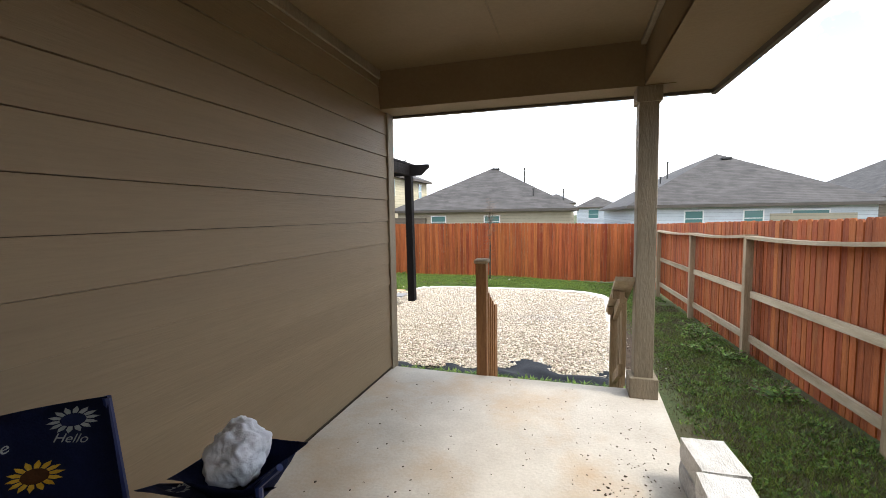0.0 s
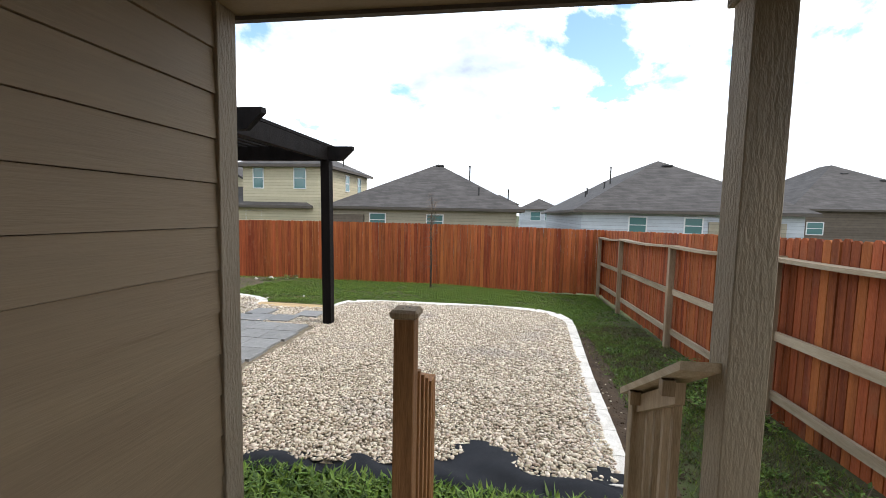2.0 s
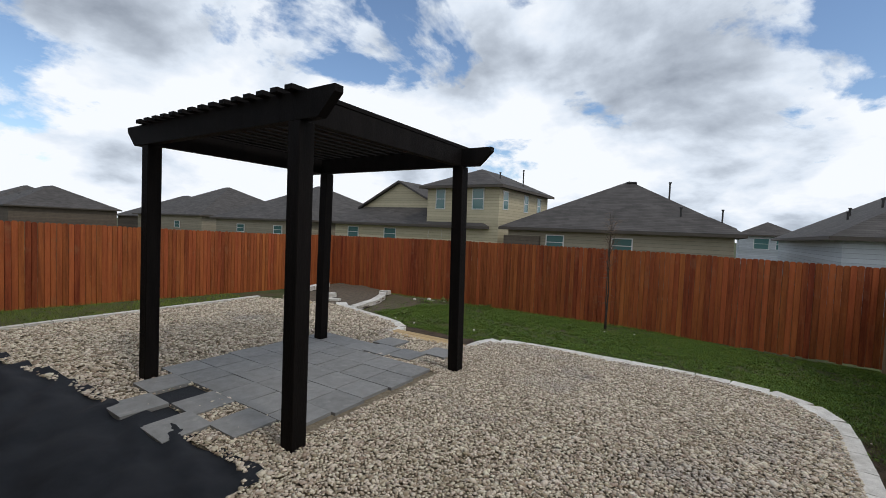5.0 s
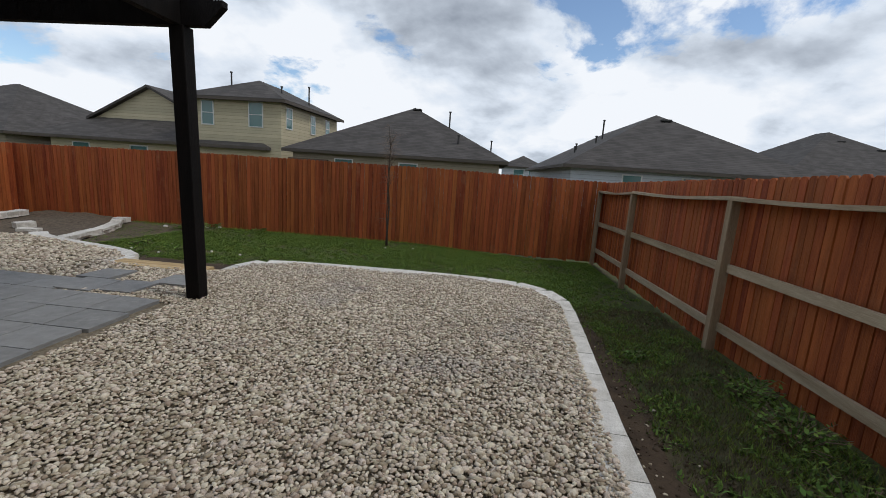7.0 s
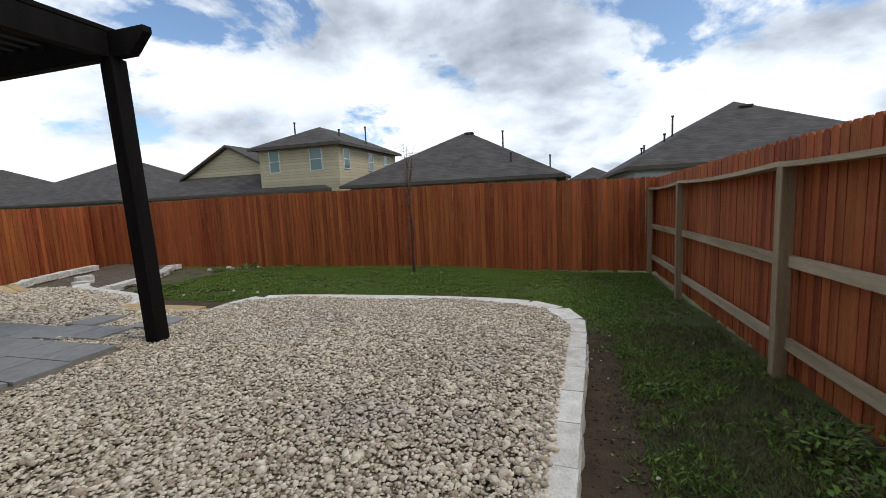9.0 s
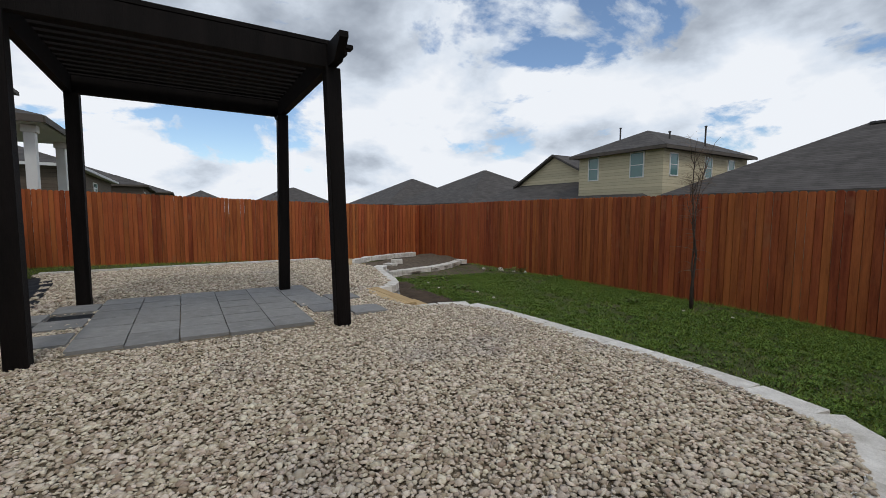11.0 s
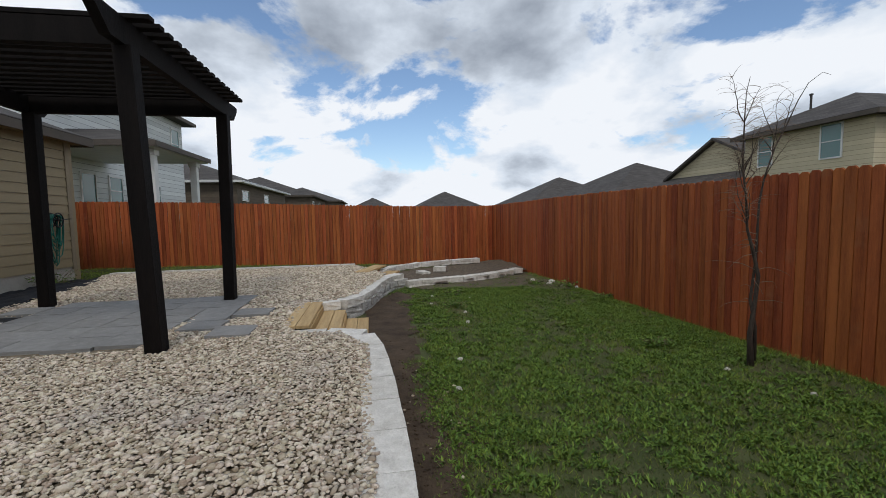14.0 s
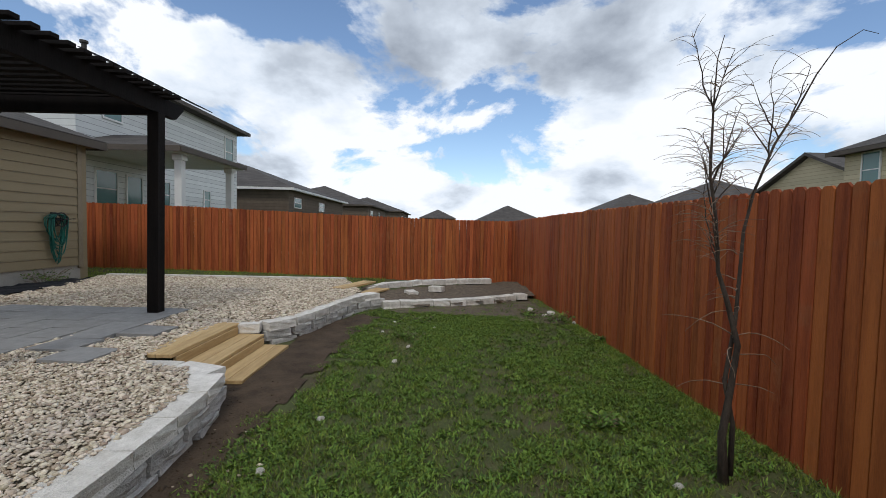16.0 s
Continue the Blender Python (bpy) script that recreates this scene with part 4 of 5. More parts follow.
f2 = [gw.verts.new((x, gy0 + 0.3, z - 0.11)) for x, z in ga]
gw.faces.new(f1)
gw.faces.new(f2[::-1])
for k in range(3):
    gw.faces.new((f1[k], f1[(k + 1) % 3], f2[(k + 1) % 3], f2[k]))
bmesh.ops.recalc_face_normals(gw, faces=gw.faces[:])
part("gable_wall", gw, cream_wall_m, h)
roof_vent(groof, -20.3, 33.0, 3.75)
for wx, z0, z1, w in ((-14.0, 2.45, 3.9, 0.9), (-17.0, 2.45, 3.9, 0.8)):
    window(h, wx, TY0 + 0.45, z0, z1, w, "s")
for wy in (30.1, 33.6, 36.2):
    window(h, TX1 - 0.4, wy, 2.5, 3.75, 0.8, "e")
for wx in (-21.6, -17.4, -25.5):
    window(h, wx, 29.2, 0.1, 1.0, 1.2, "s")

# row of roofs farther along
for label, x0, x1, y0, y1, ev in (("long grey-roofed house down the row", -46.0, -30.0, 28.5, 44.0, 1.7), ("grey-roofed house at the end of the row", -66.0, -49.0, 29.0, 45.0, 1.9),
                                  ("distant grey roof past the row", -92.0, -74.0, 36.0, 52.0, 1.6), ("distant dark roof beyond the corner", -88.0, -72.0, 18.0, 30.0, 2.2),
                                  ("distant dark roof on the skyline", -112.0, -96.0, 20.0, 34.0, 2.6), ("far roof on the skyline", -130.0, -116.0, 6.0, 16.0, 3.6)):
    hh, roof, c, ridge = house(label, x0, x1, y0, y1, -1.2, ev, tan_wall_m if x0 > -70 else brown_wall_m,
                               windows=((x0 + 5, 0.3, 1.1, 1.3), (x0 + 11, 0.3, 1.1, 1.3)) if x0 > -70 else ())
    pipe(roof, 2.0, -2.0, 4.4, 1.0)
    roof_vent(roof, -2.0, -2.4, 5.1)

# white two-storey neighbour on the uphill side
NB = 0.15
h = empty("two_storey_house", 0, 0, 0, "white two-storey house with a covered back porch", "house", "neighbouring houses")
part("wall", box(-23.2, -12.95, -9.0, 0.85, -0.8, 5.62), white_wall_m, h)
bm, ridge, top = hip_roof(-23.7, -12.5, -9.5, 1.35, 5.72, 0.42, thick=0.16)
roof = part("main_roof", bm, roof_m, h)
part("fascia", box(-23.7, -12.5, 1.35, 1.38, 5.55, 5.71), fascia_m, roof)
part("fascia", box(-12.5, -12.47, -9.5, 1.35, 5.55, 5.71), fascia_m, roof)
pipe(roof, -15.2, -0.7, 6.37, 0.6, 0.08)
for k in range(4):
    bm = box(-0.8, 0.8, -0.5, 0.5, 0.0, 0.04)
    bmesh.ops.transform(bm, matrix=pose(-15.2 - k * 1.7, 0.2, 6.33, -22.8, 0, 0), verts=bm.verts[:])
    part("solar_panel", bm, solar_m, roof, "dark solar panel")
bm, _, _ = hip_roof(-16.6, -12.4, -3.2, 4.35, 3.0, 0.32, thick=0.05)
proof = part("porch_roof", bm, roof_m, h)
part("fascia", box(-16.6, -12.4, 4.35, 4.38, 2.83, 2.99), fascia_m, proof)
part("fascia", box(-12.4, -12.37, -3.2, 4.35, 2.83, 2.99), fascia_m, proof)
part("porch_ceiling", box(-16.55, -12.45, 0.9, 4.3, 2.82, 2.86), whitetrim_m, proof)
for px in (-13.0, -16.1):
    part("porch_post", box(px - 0.11, px + 0.11, 3.85, 4.07, -0.4, 2.82, 0.01), whitetrim_m, h)
    part("post_capital", box(px - 0.15, px + 0.15, 3.81, 4.11, 2.64, 2.82, 0.01), whitetrim_m, h)
for wx, z0, z1, w in ((-14.1, 1.2, 2.45, 1.0), (-15.4, 0.3, 2.4, 0.85), (-17.0, 1.3, 2.4, 0.9), (-20.2, 1.4, 2.3, 0.6), (-14.4, 4.1, 5.2, 0.9), (-22.3, 3.7, 5.2, 0.9)):
    window(h, wx, 0.85, z0, z1, w, "n")
for wy in (-1.5, -4.2, -7.0):
    window(h, -12.95, wy, 3.9, 5.3, 1.0, "e")

# brown houses past the white one
for label, x0, x1, y0, y1, ev in (("dark brown house with grey hip roof uphill", -43.0, -27.0, -11.0, 2.6, 3.15), ("dark brown house farther along the uphill row", -62.0, -47.0, -10.0, 4.4, 3.2),
                                  ("distant dark roof uphill", -84.0, -68.0, -8.0, 6.0, 3.4)):
    hh, roof, c, ridge = house(label, x0, x1, y0, y1, 0.2, ev, brown_wall_m, pitch=0.36, windows=((x1 - 2.2, 1.9, 2.6, 1.5), (x1 - 8, 1.9, 2.6, 1.5)), facing="n",
                               fascia=whitetrim_m if x1 > -30 else None)
    pipe(roof, 1.0, 1.0, 4.0, 0.9)

# unseen house added on the open side of the patio to shade its interior
house("unseen tan house with grey hip roof, added to block low sky", 4.2, 15.0, -17.0, 1.2, -0.5, 2.5, tan_wall_m)

# aerial mast far off
mast = empty("aerial_mast", -10.6, 60.0, -1.2, "thin grey aerial mast on a far rooftop", "antenna")
part("pole", tube([(0, 0, 0), (0, 0, 7.6)], 0.05, 6), vent_m, mast)
for z in (6.2, 6.8, 7.4):
    part("crossbar", tube([(-0.35, 0, z), (0.35, 0, z)], 0.03, 5), vent_m, mast)

# ---- bare sapling by the back fence ----
TXY = (-2.2, 13.65)
tree = empty("sapling", TXY[0], TXY[1], ground_z(*TXY), "bare young tree with thin curling twigs by the fence", "tree")
rng = random.Random(5)


def wander(start, heading, length, n, bendy, rise):
    pts, p, d = [Vector(start)], Vector(start), Vector(heading).normalized()
    for _ in range(n):
        d = (d + Vector((rng.uniform(-1, 1), rng.uniform(-1, 1), rng.uniform(-0.6, 0.6))) * bendy + Vector((0, 0, rise))).normalized()
        p = p + d * (length / n)
        pts.append(p.copy())
    return pts


def stem(points, lean):
    """A stem from heights and sideways offsets along the fence's foot."""
    return [Vector((lean * z, dy, z)) for dy, z in points]


trunk_pts = stem([(0.0, -0.08), (-0.035, 0.29), (-0.005, 0.55), (0.02, 0.82), (-0.06, 1.08), (-0.12, 1.24), (-0.15, 1.53), (-0.20, 1.78), (-0.205, 2.16), (-0.20, 2.40), (-0.17, 2.53)], 0.02)
part("trunk", tube(trunk_pts, [0.032, 0.022, 0.018, 0.016, 0.014, 0.011, 0.009, 0.008, 0.005, 0.003, 0.002], 8), bark_m, tree, smooth=True)
stem2 = stem([(0.03, 0.05), (0.035, 0.35), (-0.02, 0.6), (0.03, 0.95), (0.06, 1.47), (0.11, 1.69), (0.22, 1.97), (0.34, 2.17), (0.45, 2.38), (0.56, 2.54), (0.71, 2.64), (0.80, 2.62)], -0.03)
part("stem", tube(stem2, [0.016, 0.014, 0.013, 0.011, 0.009, 0.0075, 0.007, 0.0055, 0.004, 0.003, 0.002, 0.0014], 7), bark_m, tree, smooth=True)
for k in range(20):
    base = rng.choice((trunk_pts[5:9], trunk_pts[5:9], stem2[4:8]))
    i = rng.randrange(len(base) - 1)
    s = base[i].lerp(base[i + 1], rng.random())
    a = rng.uniform(0, 2 * math.pi)
    pts = wander(s, (math.cos(a) * 0.42, math.sin(a) * 0.42, 0.9), rng.uniform(0.2, 0.45), 6, 0.22, 0.03)
    part("limb", tube(pts, [0.005, 0.0045, 0.004, 0.0035, 0.003, 0.002, 0.0015], 5), bark_m, tree)
    bm = bmesh.new()
    for _ in range(14):
        q = rng.choice(pts[1:])
        a = rng.uniform(0, 2 * math.pi)
        tw = wander(q, (math.cos(a) * 0.7, math.sin(a) * 0.7, rng.uniform(0.2, 1.0)), rng.uniform(0.08, 0.26), 6, 0.22, -0.16)
        add_tube(bm, tw, [0.0018, 0.0017, 0.0015, 0.0014, 0.0012, 0.001, 0.0008], 4)
    tagged(part("twig", bm, twig_m, tree), kind="stuff")
bm = bmesh.new()
for _ in range(16):
    z = rng.uniform(0.55, 1.35)
    a = rng.uniform(0, 2 * math.pi)
    tw = wander((0, 0, z), (math.cos(a), math.sin(a), 0.5), rng.uniform(0.15, 0.42), 7, 0.28, -0.16)
    add_tube(bm, tw, [0.0035, 0.003, 0.0028, 0.0025, 0.002, 0.0018, 0.0015, 0.001], 4)
tagged(part("twig", bm, twig_m, tree), kind="stuff")

# ---- gravel stones ----
def scatter_stones(name, label, points, size, seed, material):
    """Many small uneven stones as one mesh."""
    r = np.random.RandomState(seed)
    n = len(points)
    base = np.array([(0, 0, 1), (0.9, 0, 0.25), (0.28, 0.85, 0.25), (-0.73, 0.53, 0.25), (-0.73, -0.53, 0.25), (0.28, -0.85, 0.25), (0.6, 0.45, -0.5), (-0.3, 0.7, -0.5), (-0.75, 0, -0.5), (-0.3, -0.7, -0.5), (0.6, -0.45, -0.5)])
    tri = np.array([(0, 1, 2), (0, 2, 3), (0, 3, 4), (0, 4, 5), (0, 5, 1), (1, 6, 2), (2, 6, 7), (2, 7, 3), (3, 7, 8), (3, 8, 4), (4, 8, 9), (4, 9, 5), (5, 9, 10), (5, 10, 1), (1, 10, 6)])
    k = len(base)
    v = base[None] + r.uniform(-0.22, 0.22, (n, k, 3))
    s = size * np.exp(r.normal(0, 0.28, n))
    v = v * np.stack([s * r.uniform(0.8, 1.35, n), s * r.uniform(0.65, 1.0, n), s * r.uniform(0.32, 0.55, n)], 1)[:, None]
    a, t = r.uniform(0, 6.283, n), r.normal(0, 0.3, n)
    x, y, z = v[..., 0], v[..., 1], v[..., 2]
    y, z = y * np.cos(t)[:, None] - z * np.sin(t)[:, None], y * np.sin(t)[:, None] + z * np.cos(t)[:, None]
    x, y = x * np.cos(a)[:, None] - y * np.sin(a)[:, None], x * np.sin(a)[:, None] + y * np.cos(a)[:, None]
    v = np.stack([x, y, z], 2) + points[:, None]
    f = (tri[None] + (np.arange(n) * k)[:, None, None]).reshape(-1, 3)
    me = bpy.data.meshes.new(name)
    me.vertices.add(n * k)
    me.vertices.foreach_set("co", v.reshape(-1))
    me.loops.add(f.size)
    me.loops.foreach_set("vertex_index", f.reshape(-1).astype(np.int32))
    me.polygons.add(len(f))
    me.polygons.foreach_set("loop_start", np.arange(0, f.size, 3, dtype=np.int32))
    me.update(calc_edges=True)
    return tagged(link_mesh(name, me, material), label, "gravel", kind="stuff")


def inside_many(p, outline):
    hit = np.zeros(len(p), bool)
    o = np.array(outline)
    for (x0, y0), (x1, y1) in zip(o, np.roll(o, -1, 0)):
        if y0 == y1:
            continue
        hit ^= ((y0 > p[:, 1]) != (y1 > p[:, 1])) & (p[:, 0] < (x1 - x0) * (p[:, 1] - y0) / (y1 - y0) + x0)
    return hit


r = np.random.RandomState(3)
STEP = 0.0225
gxs, gys = np.meshgrid(np.arange(-9.3, 0.90, STEP), np.arange(4.6, 10.6, STEP))
p = np.stack([gxs.ravel(), gys.ravel()], 1) + r.uniform(-0.010, 0.010, (gxs.size, 2))
keep = inside_many(p, GRAVEL_OUT)
paved = (p[:, 0] > -5.52) & (p[:, 0] < -2.98) & (p[:, 1] > 6.22) & (p[:, 1] < 8.6) & ~((p[:, 0] > -4.3) & (p[:, 1] > 8.22))
for hx, hy in ((-4.61, 6.0), (-4.26, 5.60)):
    paved |= (abs(p[:, 0] - hx) < 0.2) & (abs(p[:, 1] - hy) < 0.2)
p = p[keep & ~paved]
hump = np.array([0.02 * noise.noise((x * 1.1, y * 1.1, 7.0)) for x, y in p])
pts3 = np.column_stack([p, GRAVEL - 0.013 + hump * 0.8 + r.uniform(-0.007, 0.009, len(p))])
near = (p[:, 0] > -4.0)
scatter_stones("gravel", "loose tan, white and brown river gravel stones", pts3[near], 0.0162, 4, pebble_m)
far_keep = ~near & (r.rand(len(p)) < 0.45)
scatter_stones("gravel", "loose tan river gravel stones round the pergola", pts3[far_keep], 0.0215, 5, pebble_m)

# ---- soil strips beside the walls ----
def soil_strip(line, width, label, side=1):
    bm = bmesh.new()
    rows_v = []
    for i, (x, y, a) in enumerate(along(line, 0.15)):
        nx, ny = -math.sin(a) * side, math.cos(a) * side
        row = []
        for k in range(5):
            wob = 1 + 0.45 * noise.noise((x * 1.7, y * 1.7, 3.0)) if k == 4 else 1
            d = 0.05 + width * k / 4 * wob
            px, py = x + nx * d, y + ny * d
            row.append(bm.verts.new((px, py, ground_z(px, py) + (0.012 if k < 4 else -0.01) + 0.008 * noise.noise((px * 6, py * 6, 1)))))
        rows_v.append(row)
    for a, b in zip(rows_v, rows_v[1:]):
        for k in range(4):
            bm.faces.new((a[k], a[k + 1], b[k + 1], b[k]))
    bmesh.ops.recalc_face_normals(bm, faces=bm.faces[:])
    return tagged(part("soil_strip", bm, soil_m, smooth=True), label, "soil", kind="structure")


soil_strip([(q[0], q[1]) for q in BED_CURVE], 0.42, "bare dark soil strip along the outside of the stone wall", side=-1)
soil_strip([(q[0], q[1]) for q in WEST_CURVE[::-1]], 0.55, "bare dark soil below the curving stone wall", side=-1)


def soil_patch(outline, label, material):
    bm, vs, step = bmesh.new(), {}, 0.07
    xs, ys = [q[0] for q in outline], [q[1] for q in outline]
    for i in range(int((max(xs) - min(xs)) / step) + 1):
        for j in range(int((max(ys) - min(ys)) / step) + 1):
            cx, cy = min(xs) + (i + 0.5) * step, min(ys) + (j + 0.5) * step
            if not inside(cx + 0.14 * noise.noise((cx * 3, cy * 3, 1)), cy + 0.14 * noise.noise((cx * 3, cy * 3, 8)), outline):
                continue
            quad = []
            for di, dj in ((0, 0), (1, 0), (1, 1), (0, 1)):
                key = (i + di, j + dj)
                if key not in vs:
                    x, y = min(xs) + key[0] * step, min(ys) + key[1] * step
                    vs[key] = bm.verts.new((x, y, ground_z(x, y) + 0.014 + 0.012 * noise.noise((x * 5, y * 5, 2))))
                quad.append(vs[key])
            bm.faces.new(quad)
    return tagged(part("soil_patch", bm, material, smooth=True), label, "soil", kind="structure")


soil_patch([(-2.9, 10.45), (-3.3, 10.05), (-4.6, 10.05), (-5.2, 10.15), (-6.2, 10.35), (-6.8, 10.7), (-6.5, 11.0), (-5.6, 10.9), (-5.0, 10.8), (-4.2, 10.8), (-3.4, 10.7), (-2.7, 10.65)],
           "bare dark soil below the timber steps", soil_m)
soil_patch([(-7.3, 11.0), (-6.9, 11.3), (-6.9, 12.4), (-6.6, 13.2), (-6.2, 14.0), (-6.4, 14.4), (-8.6, 14.4), (-8.6, 13.6), (-7.9, 12.6)], "grey-brown mulch spilled beside the corner bed", mulch_m)


# ---- crumbs of soil and small stones on the bare strips ----
cr = np.random.RandomState(91)
clods = []
for line, side, wide in ((BED_CURVE, -1, 0.5), (WEST_CURVE[::-1], -1, 0.6)):
    for x, y, a in along(line, 0.006):
        d = 0.13 + wide * cr.rand()
        px, py = x - math.sin(a) * side * d + cr.normal(0, 0.02), y + math.cos(a) * side * d + cr.normal(0, 0.02)
        clods.append((px, py, ground_z(px, py) + 0.014))
clods = np.array(clods)
pale = cr.rand(len(clods)) < 0.06
soil_bits = scatter_stones("soil_crumbs", "loose dark crumbs of soil along the garden walls", clods[~pale], 0.0105, 92, soil_m)
soil_bits["category"] = "soil"
scatter_stones("stray_gravel", "stray pale gravel stones on the bare soil", clods[pale], 0.011, 93, pebble_m)


# ---- grass ----
def blades(name, label, points, height, width, seed, material, leaf=False):
    r = np.random.RandomState(seed)
    n = len(points)
    a = r.uniform(0, 6.283, n)
    h = height * r.uniform(0.5, 1.3, n)
    w = width * r.uniform(0.7, 1.3, n)
    lean = r.uniform(0.2, 1.1, n) * h
    b = r.uniform(0, 6.283, n)
    side = np.stack([np.cos(a) * w / 2, np.sin(a) * w / 2, np.zeros(n)], 1)
    tip = np.stack([np.cos(b) * lean, np.sin(b) * lean, h], 1)
    if leaf:
        midp = points + tip * 0.5
        lw = np.stack([np.cos(b + 1.57) * w, np.sin(b + 1.57) * w, r.uniform(-0.3, 0.3, n) * w], 1)
        v = np.stack([points, midp + lw, points + tip * np.array([1.3, 1.3, 0.8]), midp - lw], 1)
        k = 4
    else:
        v = np.stack([points - side, points + side, points + tip], 1)
        k = 3
    me = bpy.data.meshes.new(name)
    me.vertices.add(n * k)
    me.vertices.foreach_set("co", v.reshape(-1))
    me.loops.add(n * k)
    me.loops.foreach_set("vertex_index", np.arange(n * k, dtype=np.int32))
    me.polygons.add(n)
    me.polygons.foreach_set("loop_start", np.arange(0, n * k, k, dtype=np.int32))
    me.update(calc_edges=True)
    return tagged(link_mesh(name, me, material), label, "grass", kind="stuff")


def lawn_points(n, x0, x1, y0, y1, seed, keep, sprig=1):
    r = np.random.RandomState(seed)
    p = np.stack([r.uniform(x0, x1, n), r.uniform(y0, y1, n)], 1)
    out = np.array([(x, y, ground_z(x, y) - 0.004) for (x, y), u in zip(p, r.rand(n)) if keep(x, y) > u])
    if sprig > 1:
        out = np.repeat(out, sprig, 0)
        out[:, :2] += r.normal(0, 0.016, (len(out), 2))
    return out


WALL_FRONT = BED_CURVE[::-1]


def grass_cover(x, y):
    """How thick the lawn stands at a place, 0 to 1."""
    if inside(x, y, GRAVEL_OUT) or inside(x, y, BED_AREA):
        return 0.0
    if -6.6 < x < -3.0 and 9.2 < y < 10.8 + 0.25 * noise.noise((x * 2, y * 2, 5)):
        return 0.0
    if x < -6.6 and y > 11.0 and x < -6.9 + 0.3 * (y - 12.4) * 0.5:
        return 0.12
    d = 0.42 + 1.1 * noise.noise((x * 0.7, y * 0.7, 11.0)) + 0.5 * noise.noise((x * 2.6, y * 2.6, 17.0)) + 0.8 * noise.noise((x * 7.5, y * 7.5, 19.0)) + 0.2
    if -7.6 < x < 1.3 and y > 9.0:
        d *= smooth01(10.55, 10.85 + 0.15 * smooth01(-3, -5, x), y + 0.12 * noise.noise((x * 3, y * 3, 9))) if x < 0.4 else smooth01(1.05, 1.5, x) + smooth01(10.7, 11.1, y)
    elif 0.6 < x < 1.25:
        d *= smooth01(1.1, 1.7, x)
    d *= 1.0 - 0.9 * math.exp(-((x + 5.0) / 0.9) ** 2 - ((y - 11.55) / 0.3) ** 2)
    if x > 1.0 and y < 11:
        d *= 0.5 * (1.25 - 0.6 * smooth01(1.5, 2.2, x) * smooth01(6.0, 4.0, y))
    return max(0.10, min(1.0, d)) if d > 0.0001 else 0.10 * (y > 11.2)


lawn_a = lawn_points(110000, -8.6, 2.35, 10.4, 14.45, 21, grass_cover, 3)
blades("grass", "green lawn grass behind the garden wall", lawn_a, 0.038, 0.0048, 22, blade_m)
def clumps(x, y):
    return smooth01(-0.35, 0.3, noise.noise((x * 3.1, y * 3.1, 44.0)) + 0.6 * noise.noise((x * 11, y * 11, 45.0)))


blades("grass", "low green clover and weeds in the lawn", lawn_points(105000, -8.6, 2.35, 10.4, 14.45, 23, lambda x, y: grass_cover(x, y) * (0.22 + 0.78 * clumps(x, y)), 5), 0.034, 0.0062, 24, leaf_m, leaf=True)
blades("grass", "dry straw-coloured blades in the lawn", lawn_points(36000, -8.6, 2.35, 10.4, 14.45, 25, lambda x, y: 0.75 - 0.5 * grass_cover(x, y) if grass_cover(x, y) > 0.02 else 0, 2), 0.03, 0.004, 26, thatch_m)
blades("grass", "patchy green grass along the side fence", lawn_points(45000, 0.85, 2.38, -2.0, 10.5, 27, grass_cover, 3), 0.05, 0.005, 28, blade_m)
blades("grass", "green weeds along the side fence", lawn_points(26000, 0.85, 2.38, -2.0, 10.5, 29, lambda x, y: grass_cover(x, y) * clumps(x, y), 5), 0.038, 0.0075, 30, leaf_m, leaf=True)
blades("grass", "dry blades along the side fence", lawn_points(60000, 0.95, 2.38, -2.0, 10.5, 31, lambda x, y: 0.75 * smooth01(1.0, 1.5, x), 3), 0.035, 0.0055, 32, thatch_m)
blades("grass", "green grass between the patio steps and the fabric", lawn_points(16000, -2.2, 0.9, 3.8, 4.75, 33, lambda x, y: 0.0 if -0.5 < x < 0.57 and y < 4.4 else 0.9), 0.08, 0.009, 34, leaf_m, leaf=True)
blades("grass", "strip of green grass along the far side fence", lawn_points(30000, -11.7, -9.0, 2.0, 10.5, 35, grass_cover), 0.06, 0.008, 36, blade_m)


def straw_spot(x, y):
    return 0.8 * math.exp(-((x + 5.0) / 0.8) ** 2 - ((y - 11.55) / 0.28) ** 2) + 0.10 * smooth01(0.0, 0.5, noise.noise((x * 1.1, y * 1.1, 61.0)))


blades("grass", "pale dry straw lying on thin spots of the lawn", lawn_points(60000, -8.0, 2.3, 10.6, 14.3, 37, straw_spot, 2), 0.02, 0.005, 38, straw_m)


def along_fence(n, seed):
    r = np.random.RandomState(seed)
    xs = r.uniform(-8.5, 2.3, n)
    ys = fence_y(xs) - 0.03 - np.abs(r.normal(0, 0.09, n))
    return np.array([(x, y, ground_z(x, y)) for x, y in zip(xs, ys)])


blades("grass", "taller grass at the foot of the back fence", along_fence(6000, 41), 0.06, 0.005, 42, blade_m)

# ---- things on the patio ----
blocks = ((0.85, 2.51, 2.0), (0.83, 2.19, -3.0))
for x, y, rz in blocks:
    stack = empty("stone_block_stack", x, y, PATIO, "two stacked pale concrete wall blocks on the patio edge", "blocks", "wall blocks", rz=rz)
    for k in range(2):
        ob = link_mesh("block", CAPS[k + 1] if k == 1 else BLOCKS[k], None, stack)
        ob.matrix_basis = pose(0.01 * (k % 2), 0, 0.06 + k * 0.115, 0, 0, 2 * (k % 2)) @ Matrix.Diagonal((0.20, 0.30, 0.113, 1))

